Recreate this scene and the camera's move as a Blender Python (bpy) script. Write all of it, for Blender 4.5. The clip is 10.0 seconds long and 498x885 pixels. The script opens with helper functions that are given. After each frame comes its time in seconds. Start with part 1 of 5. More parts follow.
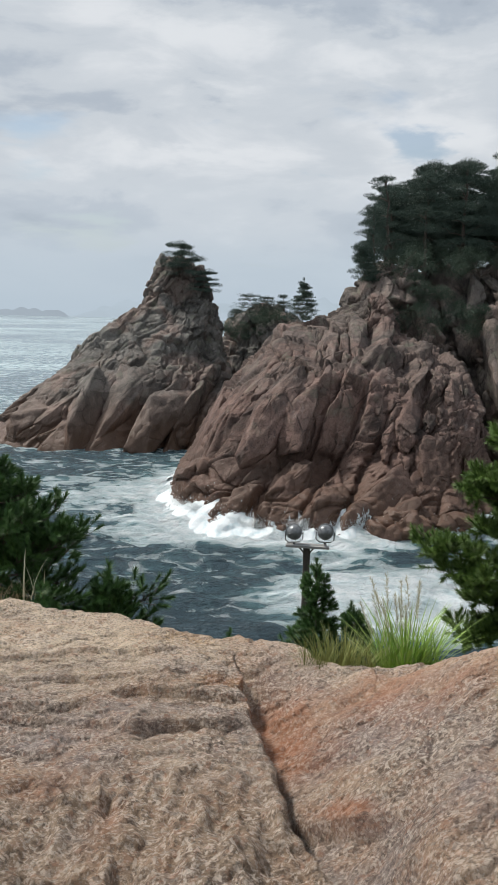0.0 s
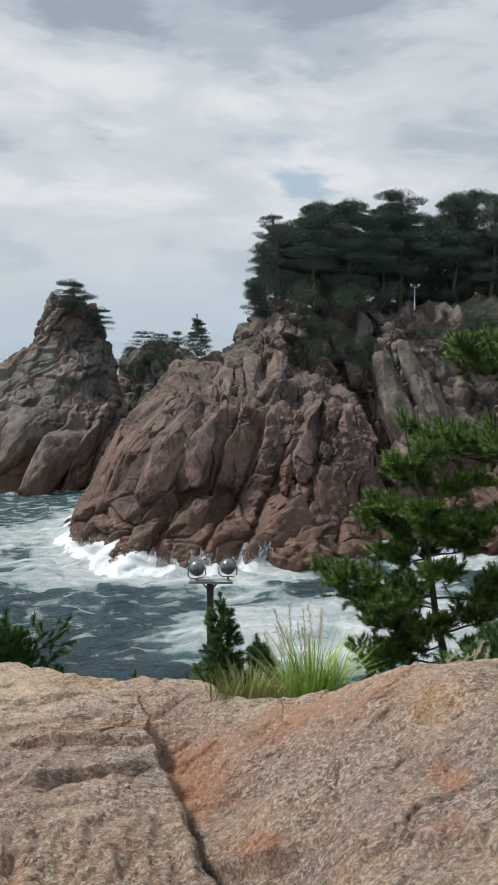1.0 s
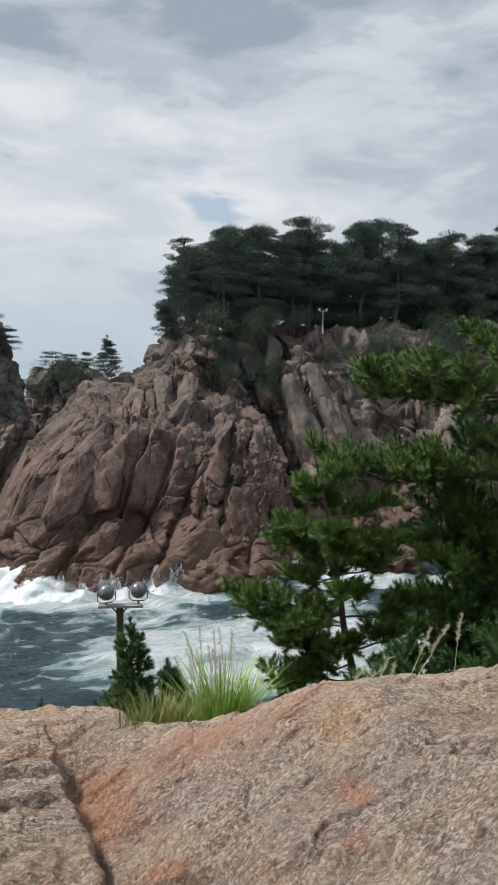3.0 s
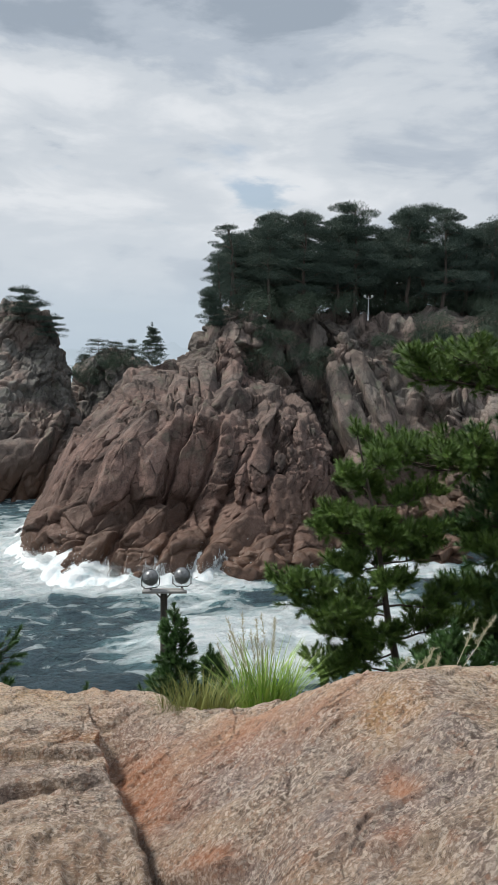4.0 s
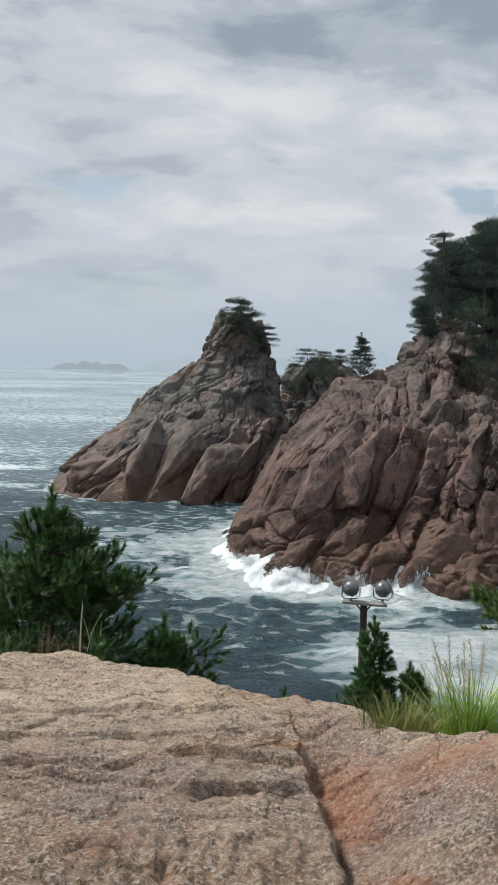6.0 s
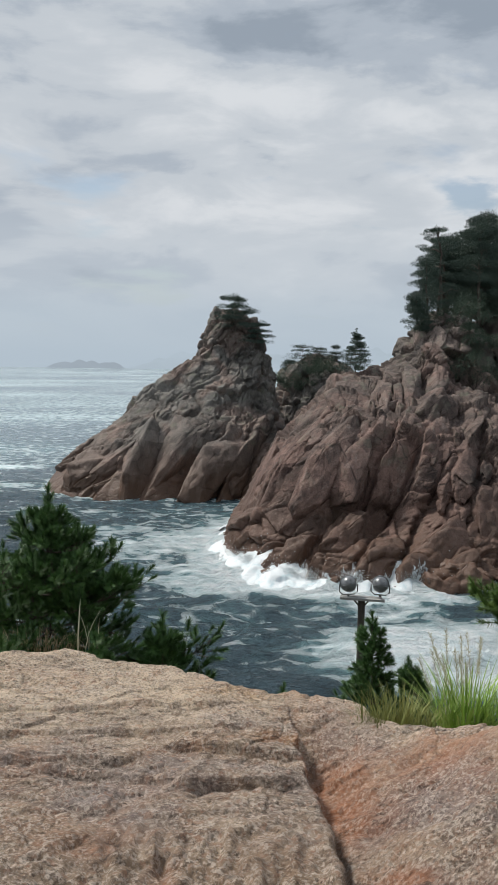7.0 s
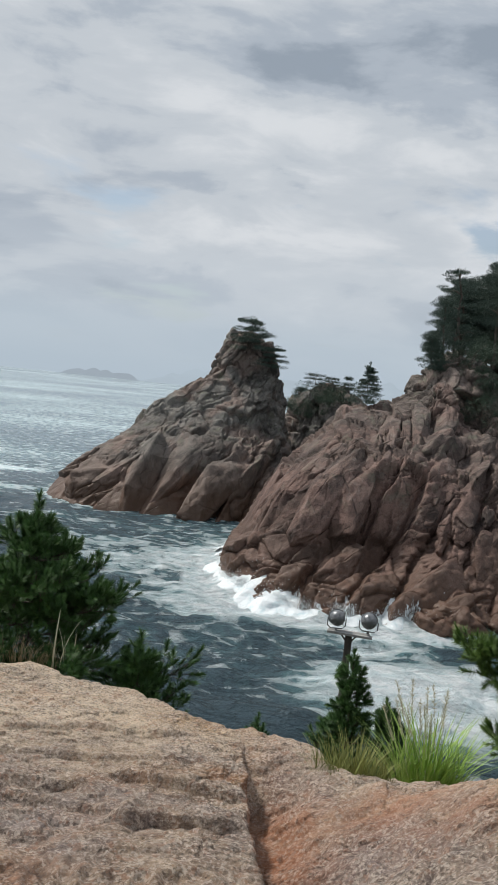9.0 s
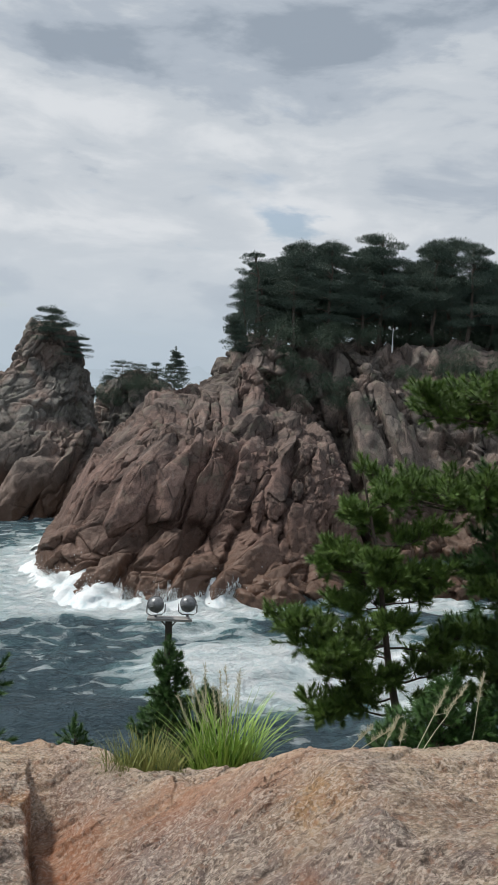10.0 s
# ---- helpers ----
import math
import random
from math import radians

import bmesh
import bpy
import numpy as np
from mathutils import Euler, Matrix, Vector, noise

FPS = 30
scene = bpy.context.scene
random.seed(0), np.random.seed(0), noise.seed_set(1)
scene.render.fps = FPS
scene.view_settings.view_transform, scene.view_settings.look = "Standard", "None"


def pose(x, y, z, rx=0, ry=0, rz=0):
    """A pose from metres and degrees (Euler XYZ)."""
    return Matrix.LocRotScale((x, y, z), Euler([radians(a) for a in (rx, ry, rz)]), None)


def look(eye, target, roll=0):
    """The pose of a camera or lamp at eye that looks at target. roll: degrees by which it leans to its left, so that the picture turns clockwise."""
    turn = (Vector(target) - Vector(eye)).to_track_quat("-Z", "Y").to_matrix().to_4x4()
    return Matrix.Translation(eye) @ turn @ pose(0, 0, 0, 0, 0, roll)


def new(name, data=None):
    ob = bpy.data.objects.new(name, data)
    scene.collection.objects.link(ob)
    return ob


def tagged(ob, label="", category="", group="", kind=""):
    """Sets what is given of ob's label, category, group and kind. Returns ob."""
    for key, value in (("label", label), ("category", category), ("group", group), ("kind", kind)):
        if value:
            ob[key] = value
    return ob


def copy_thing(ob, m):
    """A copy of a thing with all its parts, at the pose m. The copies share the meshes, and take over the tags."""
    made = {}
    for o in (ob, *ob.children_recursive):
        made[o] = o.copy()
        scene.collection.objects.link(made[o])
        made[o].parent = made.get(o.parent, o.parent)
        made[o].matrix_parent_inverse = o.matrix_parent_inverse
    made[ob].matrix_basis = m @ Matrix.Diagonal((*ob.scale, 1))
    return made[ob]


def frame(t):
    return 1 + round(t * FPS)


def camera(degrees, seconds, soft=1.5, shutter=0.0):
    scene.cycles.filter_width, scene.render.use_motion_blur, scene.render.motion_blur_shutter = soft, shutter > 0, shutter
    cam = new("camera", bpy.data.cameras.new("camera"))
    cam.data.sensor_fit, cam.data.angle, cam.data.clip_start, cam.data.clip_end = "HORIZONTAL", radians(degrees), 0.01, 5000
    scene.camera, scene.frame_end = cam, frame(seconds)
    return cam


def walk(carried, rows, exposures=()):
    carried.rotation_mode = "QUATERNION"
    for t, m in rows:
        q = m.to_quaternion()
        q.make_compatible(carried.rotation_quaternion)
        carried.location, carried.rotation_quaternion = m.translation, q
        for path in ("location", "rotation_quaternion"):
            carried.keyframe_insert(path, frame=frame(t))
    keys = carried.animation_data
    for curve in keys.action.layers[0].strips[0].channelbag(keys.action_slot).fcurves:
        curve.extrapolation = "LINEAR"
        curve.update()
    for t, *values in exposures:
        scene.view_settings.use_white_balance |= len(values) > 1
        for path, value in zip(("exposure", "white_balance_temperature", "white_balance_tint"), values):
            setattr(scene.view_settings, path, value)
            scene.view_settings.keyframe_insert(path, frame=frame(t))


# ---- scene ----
from mathutils.bvhtree import BVHTree

cam = camera(35.0, 10.0)
PATH = [
    (0, (0.037, 0.055, 19.507), (0.14, 2.028, 19.193), 1.3),
    (0.5, (0.041, 0.032, 19.51), (0.274, 2.005, 19.278), 0.3),
    (1, (0.042, 0.032, 19.507), (0.399, 1.987, 19.285), 0.1),
    (1.5, (0.042, 0.027, 19.505), (0.504, 1.961, 19.286), -0.2),
    (2, (0.045, 0.017, 19.508), (0.55, 1.942, 19.311), -0.5),
    (2.5, (0.045, 0.02, 19.506), (0.6, 1.933, 19.332), 0.1),
    (2.7, (0.043, 0.016, 19.507), (0.62, 1.924, 19.341), 0.6),
    (3.8, (0.055, 0.023, 19.51), (0.605, 1.937, 19.326), 0.1),
    (4, (0.053, 0.041, 19.505), (0.522, 1.975, 19.306), 0.6),
    (4.5, (0.021, 0.053, 19.521), (0.233, 2.03, 19.309), 2.8),
    (5, (0.021, 0.052, 19.519), (0.061, 2.043, 19.327), 2.6),
    (5.5, (0.02, 0.052, 19.521), (-0.01, 2.044, 19.34), 1.8),
    (7, (0.026, 0.054, 19.514), (-0.007, 2.045, 19.323), 0.8),
    (7.5, (0.028, 0.052, 19.514), (0.012, 2.043, 19.324), 0.5),
    (8, (0.03, 0.057, 19.51), (-0.01, 2.045, 19.288), 0.5),
    (8.5, (0.085, 0.078, 19.544), (-0.017, 2.062, 19.312), 3.4),
    (9, (0.154, 0.093, 19.56), (0.101, 2.088, 19.425), 6.0),
    (9.5, (0.272, 0.154, 19.568), (0.438, 2.143, 19.449), 4.1),
    (10, (0.382, 0.192, 19.587), (0.797, 2.144, 19.452), 2.7),
]
walk(cam, [(t, look(eye, target, roll)) for t, eye, target, roll in PATH], ((0.0, 0.03), (2.5, 0.08), (4.0, 0.08), (5.5, -0.02), (9.0, -0.08), (10.0, -0.04)))

# ---------------------------------------------------------------- world and sun
world = bpy.data.worlds.new("overcast_sky")
scene.world = world
world.use_nodes = True
SUN_EL, SUN_AZ = radians(54), radians(-62)   # azimuth from +y, towards -x


def world_nodes():
    nt = world.node_tree
    nt.nodes.clear()
    N, L = nt.nodes.new, nt.links.new

    def math_node(op, a, b=None, clamp=False):
        n = N("ShaderNodeMath")
        n.operation, n.use_clamp = op, clamp
        for i, v in enumerate((a, b)):
            if v is None:
                continue
            if isinstance(v, (int, float)):
                n.inputs[i].default_value = v
            else:
                L(v, n.inputs[i])
        return n.outputs[0]

    def ramp(src, stops):
        n = N("ShaderNodeValToRGB")
        n.color_ramp.interpolation = "EASE"
        e = n.color_ramp.elements
        while len(e) < len(stops):
            e.new(0.5)
        for el, (p, c) in zip(e, stops):
            el.position = p
            el.color = (*c, 1) if len(c) == 3 else c
        L(src, n.inputs[0])
        return n.outputs[0]

    def noise_node(vec, scale, detail, rough, dist=0.0):
        n = N("ShaderNodeTexNoise")
        n.inputs["Scale"].default_value, n.inputs["Detail"].default_value = scale, detail
        n.inputs["Roughness"].default_value, n.inputs["Distortion"].default_value = rough, dist
        L(vec, n.inputs["Vector"])
        return n.outputs[0]

    def mix(fac, a, b):
        n = N("ShaderNodeMix")
        n.data_type = "RGBA"
        for s, v in ((n.inputs[0], fac), (n.inputs[6], a), (n.inputs[7], b)):
            if isinstance(v, (int, float)):
                s.default_value = v
            elif isinstance(v, tuple):
                s.default_value = (*v, 1)
            else:
                L(v, s)
        return n.outputs[2]

    coord = N("ShaderNodeTexCoord").outputs["Generated"]
    sep = N("ShaderNodeSeparateXYZ")
    L(coord, sep.inputs[0])
    x, y, z = sep.outputs
    up = math_node("MAXIMUM", z, 0.0)
    flat = math_node("SQRT", math_node("MAXIMUM", math_node("SUBTRACT", 1.0, math_node("MULTIPLY", z, z)), 0.0001))
    # az: bearing east of north; rise: tangent of the elevation
    az0, rise0 = math_node("ARCTAN2", x, y), math_node("DIVIDE", z, flat)
    den = math_node("ADD", up, 0.20)
    cmb = N("ShaderNodeCombineXYZ")
    L(math_node("DIVIDE", x, den), cmb.inputs[0])
    L(math_node("DIVIDE", y, den), cmb.inputs[1])
    L(math_node("MULTIPLY", z, 1.5), cmb.inputs[2])
    mp = N("ShaderNodeMapping")
    mp.inputs["Location"].default_value = CLOUD_OFFSET
    mp.inputs["Scale"].default_value = (0.8, 1.1, 1.0)
    L(cmb.outputs[0], mp.inputs["Vector"])
    vec = mp.outputs[0]
    low_cmb = N("ShaderNodeCombineXYZ")
    L(math_node("MULTIPLY", az0, 1.0), low_cmb.inputs[0])
    L(math_node("MULTIPLY", rise0, 2.6), low_cmb.inputs[1])
    soft = low_cmb.outputs[0]
    big = noise_node(vec, 1.0, 5.0, 0.50, 0.2)
    mid = noise_node(soft, 5.5, 6.0, 0.55, 0.3)
    gap = noise_node(vec, 1.9, 5.0, 0.5, 0.3)
    # ragged edges: the cloud forms are read at a bearing and height that wander
    az = math_node("ADD", az0, math_node("MULTIPLY", math_node("SUBTRACT", noise_node(soft, 9.0, 5.0, 0.6), 0.5), 0.16))
    rise = math_node("ADD", rise0, math_node("MULTIPLY", math_node("SUBTRACT", noise_node(soft, 12.0, 5.0, 0.6), 0.5), 0.075))

    def forms(rows):
        """Sum of soft cloud forms: bearing and rise of the middle, their half widths, weight."""
        total = None
        for a0, r0, wa, wr, weight in rows:
            p = math_node("DIVIDE", math_node("SUBTRACT", az, a0), wa)
            q = math_node("DIVIDE", math_node("SUBTRACT", rise, r0), wr)
            g = math_node("MULTIPLY", math_node("EXPONENT", math_node("MULTIPLY", math_node("ADD", math_node("MULTIPLY", p, p), math_node("MULTIPLY", q, q)), -1.0)), weight)
            total = g if total is None else math_node("ADD", total, g)
        return total

    sky = N("ShaderNodeTexSky")
    sky.sky_type, sky.sun_disc = "NISHITA", False
    sky.sun_elevation, sky.sun_rotation = SUN_EL, SUN_AZ
    sky.air_density, sky.dust_density = 1.2, 2.0
    blue = N("ShaderNodeVectorMath")
    blue.operation = "SCALE"
    blue.inputs["Scale"].default_value = 0.115
    L(sky.outputs[0], blue.inputs[0])

    body = math_node("ADD", math_node("MULTIPLY", big, 0.45), math_node("MULTIPLY", mid, 0.55))
    body = math_node("ADD", body, forms(CLOUD_FORMS))
    cloud = ramp(body, [(0.36, (0.32, 0.375, 0.445)), (0.45, (0.445, 0.50, 0.57)), (0.53, (0.575, 0.62, 0.67)), (0.66, (0.72, 0.75, 0.785))])
    gap = math_node("SUBTRACT", gap, forms(CLOUD_GAPS))
    cover = ramp(gap, [(0.27, (0.25, 0.25, 0.25)), (0.40, (1, 1, 1))])
    mixed = mix(cover, blue.outputs[0], cloud)
    # pale sea mist towards the horizon
    mist = ramp(up, [(0.0, (1, 1, 1)), (0.05, (0.9, 0.9, 0.9)), (0.12, (0.4, 0.4, 0.4)), (0.20, (0.0, 0.0, 0.0))])
    low = ramp(up, [(0.0, (0.47, 0.555, 0.635)), (0.06, (0.50, 0.58, 0.655)), (0.14, (0.59, 0.65, 0.71))])
    final = mix(mist, mixed, low)
    bg = N("ShaderNodeBackground")
    bg.inputs["Strength"].default_value = SKY_STRENGTH
    L(final, bg.inputs[0])
    out = N("ShaderNodeOutputWorld")
    L(bg.outputs[0], out.inputs[0])


CLOUD_OFFSET = (1.3, 0.4, 0.0)
# bearing, rise, half widths, weight: grey undersides, then bright banks
CLOUD_FORMS = [(0.10, 0.405, 0.20, 0.050, -0.10), (0.44, 0.46, 0.14, 0.040, -0.10), (0.62, 0.33, 0.10, 0.055, -0.08), (-0.24, 0.43, 0.10, 0.03, -0.04),
               (-0.08, 0.335, 0.12, 0.030, 0.08), (0.14, 0.300, 0.20, 0.030, 0.07), (-0.28, 0.31, 0.14, 0.06, 0.05), (0.47, 0.395, 0.12, 0.030, 0.09), (0.34, 0.33, 0.12, 0.05, 0.06),
               (-0.02, 0.190, 0.10, 0.012, 0.07), (0.00, 0.255, 0.03, 0.008, -0.06), (0.45, 0.24, 0.20, 0.04, 0.02), (0.18, 0.16, 0.30, 0.03, 0.02)]
# thin places through which the blue shows
CLOUD_GAPS = [(-0.03, 0.222, 0.08, 0.014, 0.16), (0.255, 0.200, 0.055, 0.030, 0.22), (0.09, 0.170, 0.07, 0.014, 0.12), (0.04, 0.235, 0.14, 0.012, 0.06), (0.60, 0.36, 0.06, 0.03, 0.08)]
SKY_STRENGTH = 1.0
world_nodes()
sun = new("sun", bpy.data.lights.new("sun", "SUN"))
sun.data.energy, sun.data.angle, sun.data.color = 3.5, radians(9), (1.0, 0.95, 0.88)
sun.matrix_world = look((math.sin(SUN_AZ) * math.cos(SUN_EL) * 50, math.cos(SUN_AZ) * math.cos(SUN_EL) * 50, math.sin(SUN_EL) * 50 + 20), (0, 0, 20))


# ---------------------------------------------------------------- materials
class Mat:
    """A small helper to wire a procedural material."""

    def __init__(self, name, rough=0.8):
        self.m = bpy.data.materials.new(name)
        self.m.use_nodes = True
        self.nt = self.m.node_tree
        self.b = self.nt.nodes["Principled BSDF"]
        self.b.inputs["Roughness"].default_value = rough
        self.coord = self.node("ShaderNodeTexCoord").outputs["Object"]

    def node(self, kind):
        return self.nt.nodes.new(kind)

    def link(self, v, s):
        if isinstance(v, (int, float)):
            s.default_value = v
        elif isinstance(v, tuple):
            s.default_value = (*v, 1) if len(v) == 3 and s.type == "RGBA" else v
        else:
            self.nt.links.new(v, s)

    def mapped(self, scale=(1, 1, 1), rot=(0, 0, 0), vec=None):
        n = self.node("ShaderNodeMapping")
        n.inputs["Scale"].default_value = scale
        n.inputs["Rotation"].default_value = [radians(a) for a in rot]
        self.link(vec or self.coord, n.inputs[0])
        return n.outputs[0]

    def leaned(self, stretch, lean, turn=0.0):
        """Object coordinates drawn out along an axis that leans to the right by so many degrees."""
        n = self.node("ShaderNodeMapping")
        n.vector_type = "TEXTURE"
        n.inputs["Scale"].default_value = stretch
        n.inputs["Rotation"].default_value = (0, radians(lean), radians(turn))
        self.link(self.coord, n.inputs[0])
        return n.outputs[0]

    def noise(self, scale, detail=4, rough=0.55, dist=0.0, vec=None):
        n = self.node("ShaderNodeTexNoise")
        for k, v in (("Scale", scale), ("Detail", detail), ("Roughness", rough), ("Distortion", dist)):
            n.inputs[k].default_value = v
        self.link(vec or self.coord, n.inputs["Vector"])
        return n.outputs[0]

    def voronoi(self, scale, feature="F1", vec=None, out="Distance", rand=1.0):
        n = self.node("ShaderNodeTexVoronoi")
        n.feature = feature
        n.inputs["Scale"].default_value = scale
        n.inputs["Randomness"].default_value = rand
        self.link(vec or self.coord, n.inputs["Vector"])
        return n.outputs[out]

    def grey(self, colour):
        """One channel of a colour, as a value."""
        n = self.node("ShaderNodeSeparateColor")
        self.link(colour, n.inputs[0])
        return n.outputs[0]

    def warped(self, scale, amount):
        """Object coordinates pushed about by noise, so that lines don't run ruler-straight."""
        n = self.node("ShaderNodeTexNoise")
        n.inputs["Scale"].default_value, n.inputs["Detail"].default_value = scale, 3
        self.link(self.coord, n.inputs["Vector"])
        a = self.node("ShaderNodeVectorMath")
        a.operation = "SCALE"
        a.inputs["Scale"].default_value = amount
        self.link(n.outputs["Color"], a.inputs[0])
        b = self.node("ShaderNodeVectorMath")
        self.link(self.coord, b.inputs[0])
        self.link(a.outputs[0], b.inputs[1])
        return b.outputs[0]

    def ramp(self, src, *stops):
        n = self.node("ShaderNodeValToRGB")
        e = n.color_ramp.elements
        while len(e) < len(stops):
            e.new(0.5)
        for el, (p, c) in zip(e, stops):
            el.position = p
            el.color = (c, c, c, 1) if isinstance(c, (int, float)) else (*c, 1)
        self.link(src, n.inputs[0])
        return n.outputs[0]

    def mix(self, fac, a, b, mode="MIX"):
        n = self.node("ShaderNodeMix")
        n.data_type, n.blend_type = "RGBA", mode
        self.link(fac, n.inputs[0])
        self.link(a, n.inputs[6])
        self.link(b, n.inputs[7])
        return n.outputs[2]

    def math(self, op, a, b=0.0, clamp=False):
        n = self.node("ShaderNodeMath")
        n.operation, n.use_clamp = op, clamp
        self.link(a, n.inputs[0])
        self.link(b, n.inputs[1])
        return n.outputs[0]

    def height(self, lo, hi, wobble=0.0, scale=0.3):
        """0 at z = lo, 1 at z = hi, with an uneven border."""
        s = self.node("ShaderNodeSeparateXYZ")
        self.link(self.coord, s.inputs[0])
        z = s.outputs[2]
        if wobble:
            z = self.math("ADD", z, self.math("MULTIPLY", self.math("SUBTRACT", self.noise(scale, 4), 0.5), wobble))
        n = self.node("ShaderNodeMapRange")
        n.inputs[1].default_value, n.inputs[2].default_value = lo, hi
        self.link(z, n.inputs[0])
        return n.outputs[0]

    def attribute(self, name):
        n = self.node("ShaderNodeAttribute")
        n.attribute_name = name
        return n.outputs["Fac"]

    def bump(self, *layers):
        """Layers of (height, strength, distance), coarse first."""
        last = None
        for h, strength, dist in layers:
            n = self.node("ShaderNodeBump")
            n.inputs["Strength"].default_value, n.inputs["Distance"].default_value = strength, dist
            self.link(h, n.inputs["Height"])
            if last is not None:
                self.link(last, n.inputs["Normal"])
            last = n.outputs[0]
        self.link(last, self.b.inputs["Normal"])

    def set(self, **k):
        for key, v in k.items():
            self.link(v, self.b.inputs[key.replace("_", " ")])
        return self.m


def sea_cliff_rock(name, pink, grey, dark, pink_top, tint=0.5, lean=33):
    """Weathered granite: pink below, greyer on top, fluted, wet and brown at the waterline."""
    m = Mat(name, 0.84)
    patch = m.noise(0.16, 6, 0.6, 0.6)
    fine = m.noise(2.4, 9, 0.72)
    flute = m.noise(1.5, 8, 0.66, 0.3, m.leaned((1.0, 1.0, 3.6), lean))
    weather = m.math("ADD", m.height(pink_top - 8, pink_top + 6, 9.0, 0.12), m.math("MULTIPLY", m.math("SUBTRACT", patch, 0.5), 1.3), True)
    col = m.mix(weather, pink, grey)
    col = m.mix(m.ramp(patch, (0.46, 0.0), (0.60, tint + 0.2)), col, tuple(min(1, c * 1.5) for c in pink))
    col = m.mix(m.ramp(flute, (0.60, 0.0), (0.72, 0.45)), col, dark)
    col = m.mix(m.ramp(fine, (0.34, 0.45), (0.46, 0.0)), col, dark)
    stain = m.noise(0.22, 7, 0.65, 0.5, m.leaned((1.0, 1.0, 1.8), lean + 6))
    col = m.mix(m.ramp(stain, (0.50, 0.0), (0.66, 0.72)), col, dark)
    broad = m.voronoi(0.30, "DISTANCE_TO_EDGE", m.leaned((1.0, 1.0, 2.6), lean + 4, 12))
    line = m.math("MULTIPLY", m.ramp(broad, (0.0, 1.0), (0.02, 0.0)), m.ramp(m.noise(0.3, 4, 0.6), (0.46, 0.0), (0.56, 1.0)))
    small = m.voronoi(0.9, "DISTANCE_TO_EDGE", m.leaned((0.8, 0.8, 4.5), lean, 10))
    hair = m.math("MULTIPLY", m.ramp(small, (0.0, 1.0), (0.03, 0.0)), m.ramp(m.noise(0.4, 5, 0.6), (0.45, 0.0), (0.54, 1.0)))
    line = m.math("MAXIMUM", line, m.math("MULTIPLY", hair, 0.5))
    col = m.mix(m.math("MULTIPLY", line, 0.7), col, tuple(c * 0.4 for c in dark))
    pale = m.ramp(m.noise(0.95, 9, 0.74, 0.3, m.leaned((1.0, 1.0, 2.0), lean)), (0.57, 0.0), (0.67, 0.45))
    col = m.mix(pale, col, (0.285, 0.245, 0.215))
    grain = m.noise(7.0, 6, 0.75)
    col = m.mix(m.ramp(grain, (0.36, 0.55), (0.50, 0.0)), col, dark)
    col = m.mix(m.ramp(grain, (0.56, 0.0), (0.68, 0.45)), col, (0.29, 0.25, 0.22))
    # joint blocks: each face a little proud of the next and of its own shade
    face_a = m.voronoi(0.42, "F1", m.leaned((0.9, 0.9, 2.4), lean + 6, 10), "Color")
    face_b = m.voronoi(1.15, "F1", m.leaned((0.9, 0.9, 1.9), lean - 10, -14), "Color")
    edge_b = m.voronoi(1.15, "DISTANCE_TO_EDGE", m.leaned((0.9, 0.9, 1.9), lean - 10, -14))
    broken = m.ramp(m.noise(0.17, 4, 0.6), (0.44, 0.15), (0.58, 1.0))
    crisp = m.math("MULTIPLY", m.ramp(edge_b, (0.0, 1.0), (0.022, 0.0)), broken)
    tone = m.math("ADD", m.math("MULTIPLY", m.grey(face_a), 0.55), m.math("MULTIPLY", m.grey(face_b), 0.45))
    col = m.mix(0.55, col, m.ramp(tone, (0.25, 0.45), (0.75, 1.55)), "MULTIPLY")
    col = m.mix(m.math("MULTIPLY", crisp, 0.6), col, tuple(c * 0.5 for c in dark))
    lichen = m.ramp(m.noise(0.55, 7, 0.62, 0.3), (0.56, 0.0), (0.66, 0.6))
    col = m.mix(m.math("MULTIPLY", lichen, weather), col, (0.17, 0.18, 0.13))
    wet = m.height(8.0, 1.5, 6.0, 0.22)
    col = m.mix(m.math("MULTIPLY", wet, 0.70), col, (0.098, 0.046, 0.020))
    m.bump((m.math("SUBTRACT", m.math("ADD", m.noise(0.9, 9, 0.7), m.math("MULTIPLY", flute, 0.3)), m.math("MULTIPLY", line, 0.5)), 0.7, 0.28), (m.grey(face_a), 0.55, 0.45), (m.math("MULTIPLY", m.grey(face_b), broken), 0.7, 0.30), (m.math("SUBTRACT", 1.0, crisp), 0.6, 0.10), (fine, 0.6, 0.11), (grain, 0.6, 0.05))
    return m.set(Base_Color=col, Roughness=m.math("SUBTRACT", 0.86, m.math("MULTIPLY", wet, 0.42)))


PINK_ROCK = sea_cliff_rock("pink_granite", (0.142, 0.086, 0.070), (0.142, 0.121, 0.106), (0.024, 0.018, 0.016), 15.0)
GREY_ROCK = sea_cliff_rock("grey_granite", (0.160, 0.108, 0.088), (0.168, 0.165, 0.150), (0.046, 0.042, 0.039), 8.0, 0.5, 26)
CLIFF_ROCK = sea_cliff_rock("cliff_granite", (0.190, 0.138, 0.116), (0.178, 0.158, 0.140), (0.040, 0.034, 0.031), 9.0, 0.5, 8)


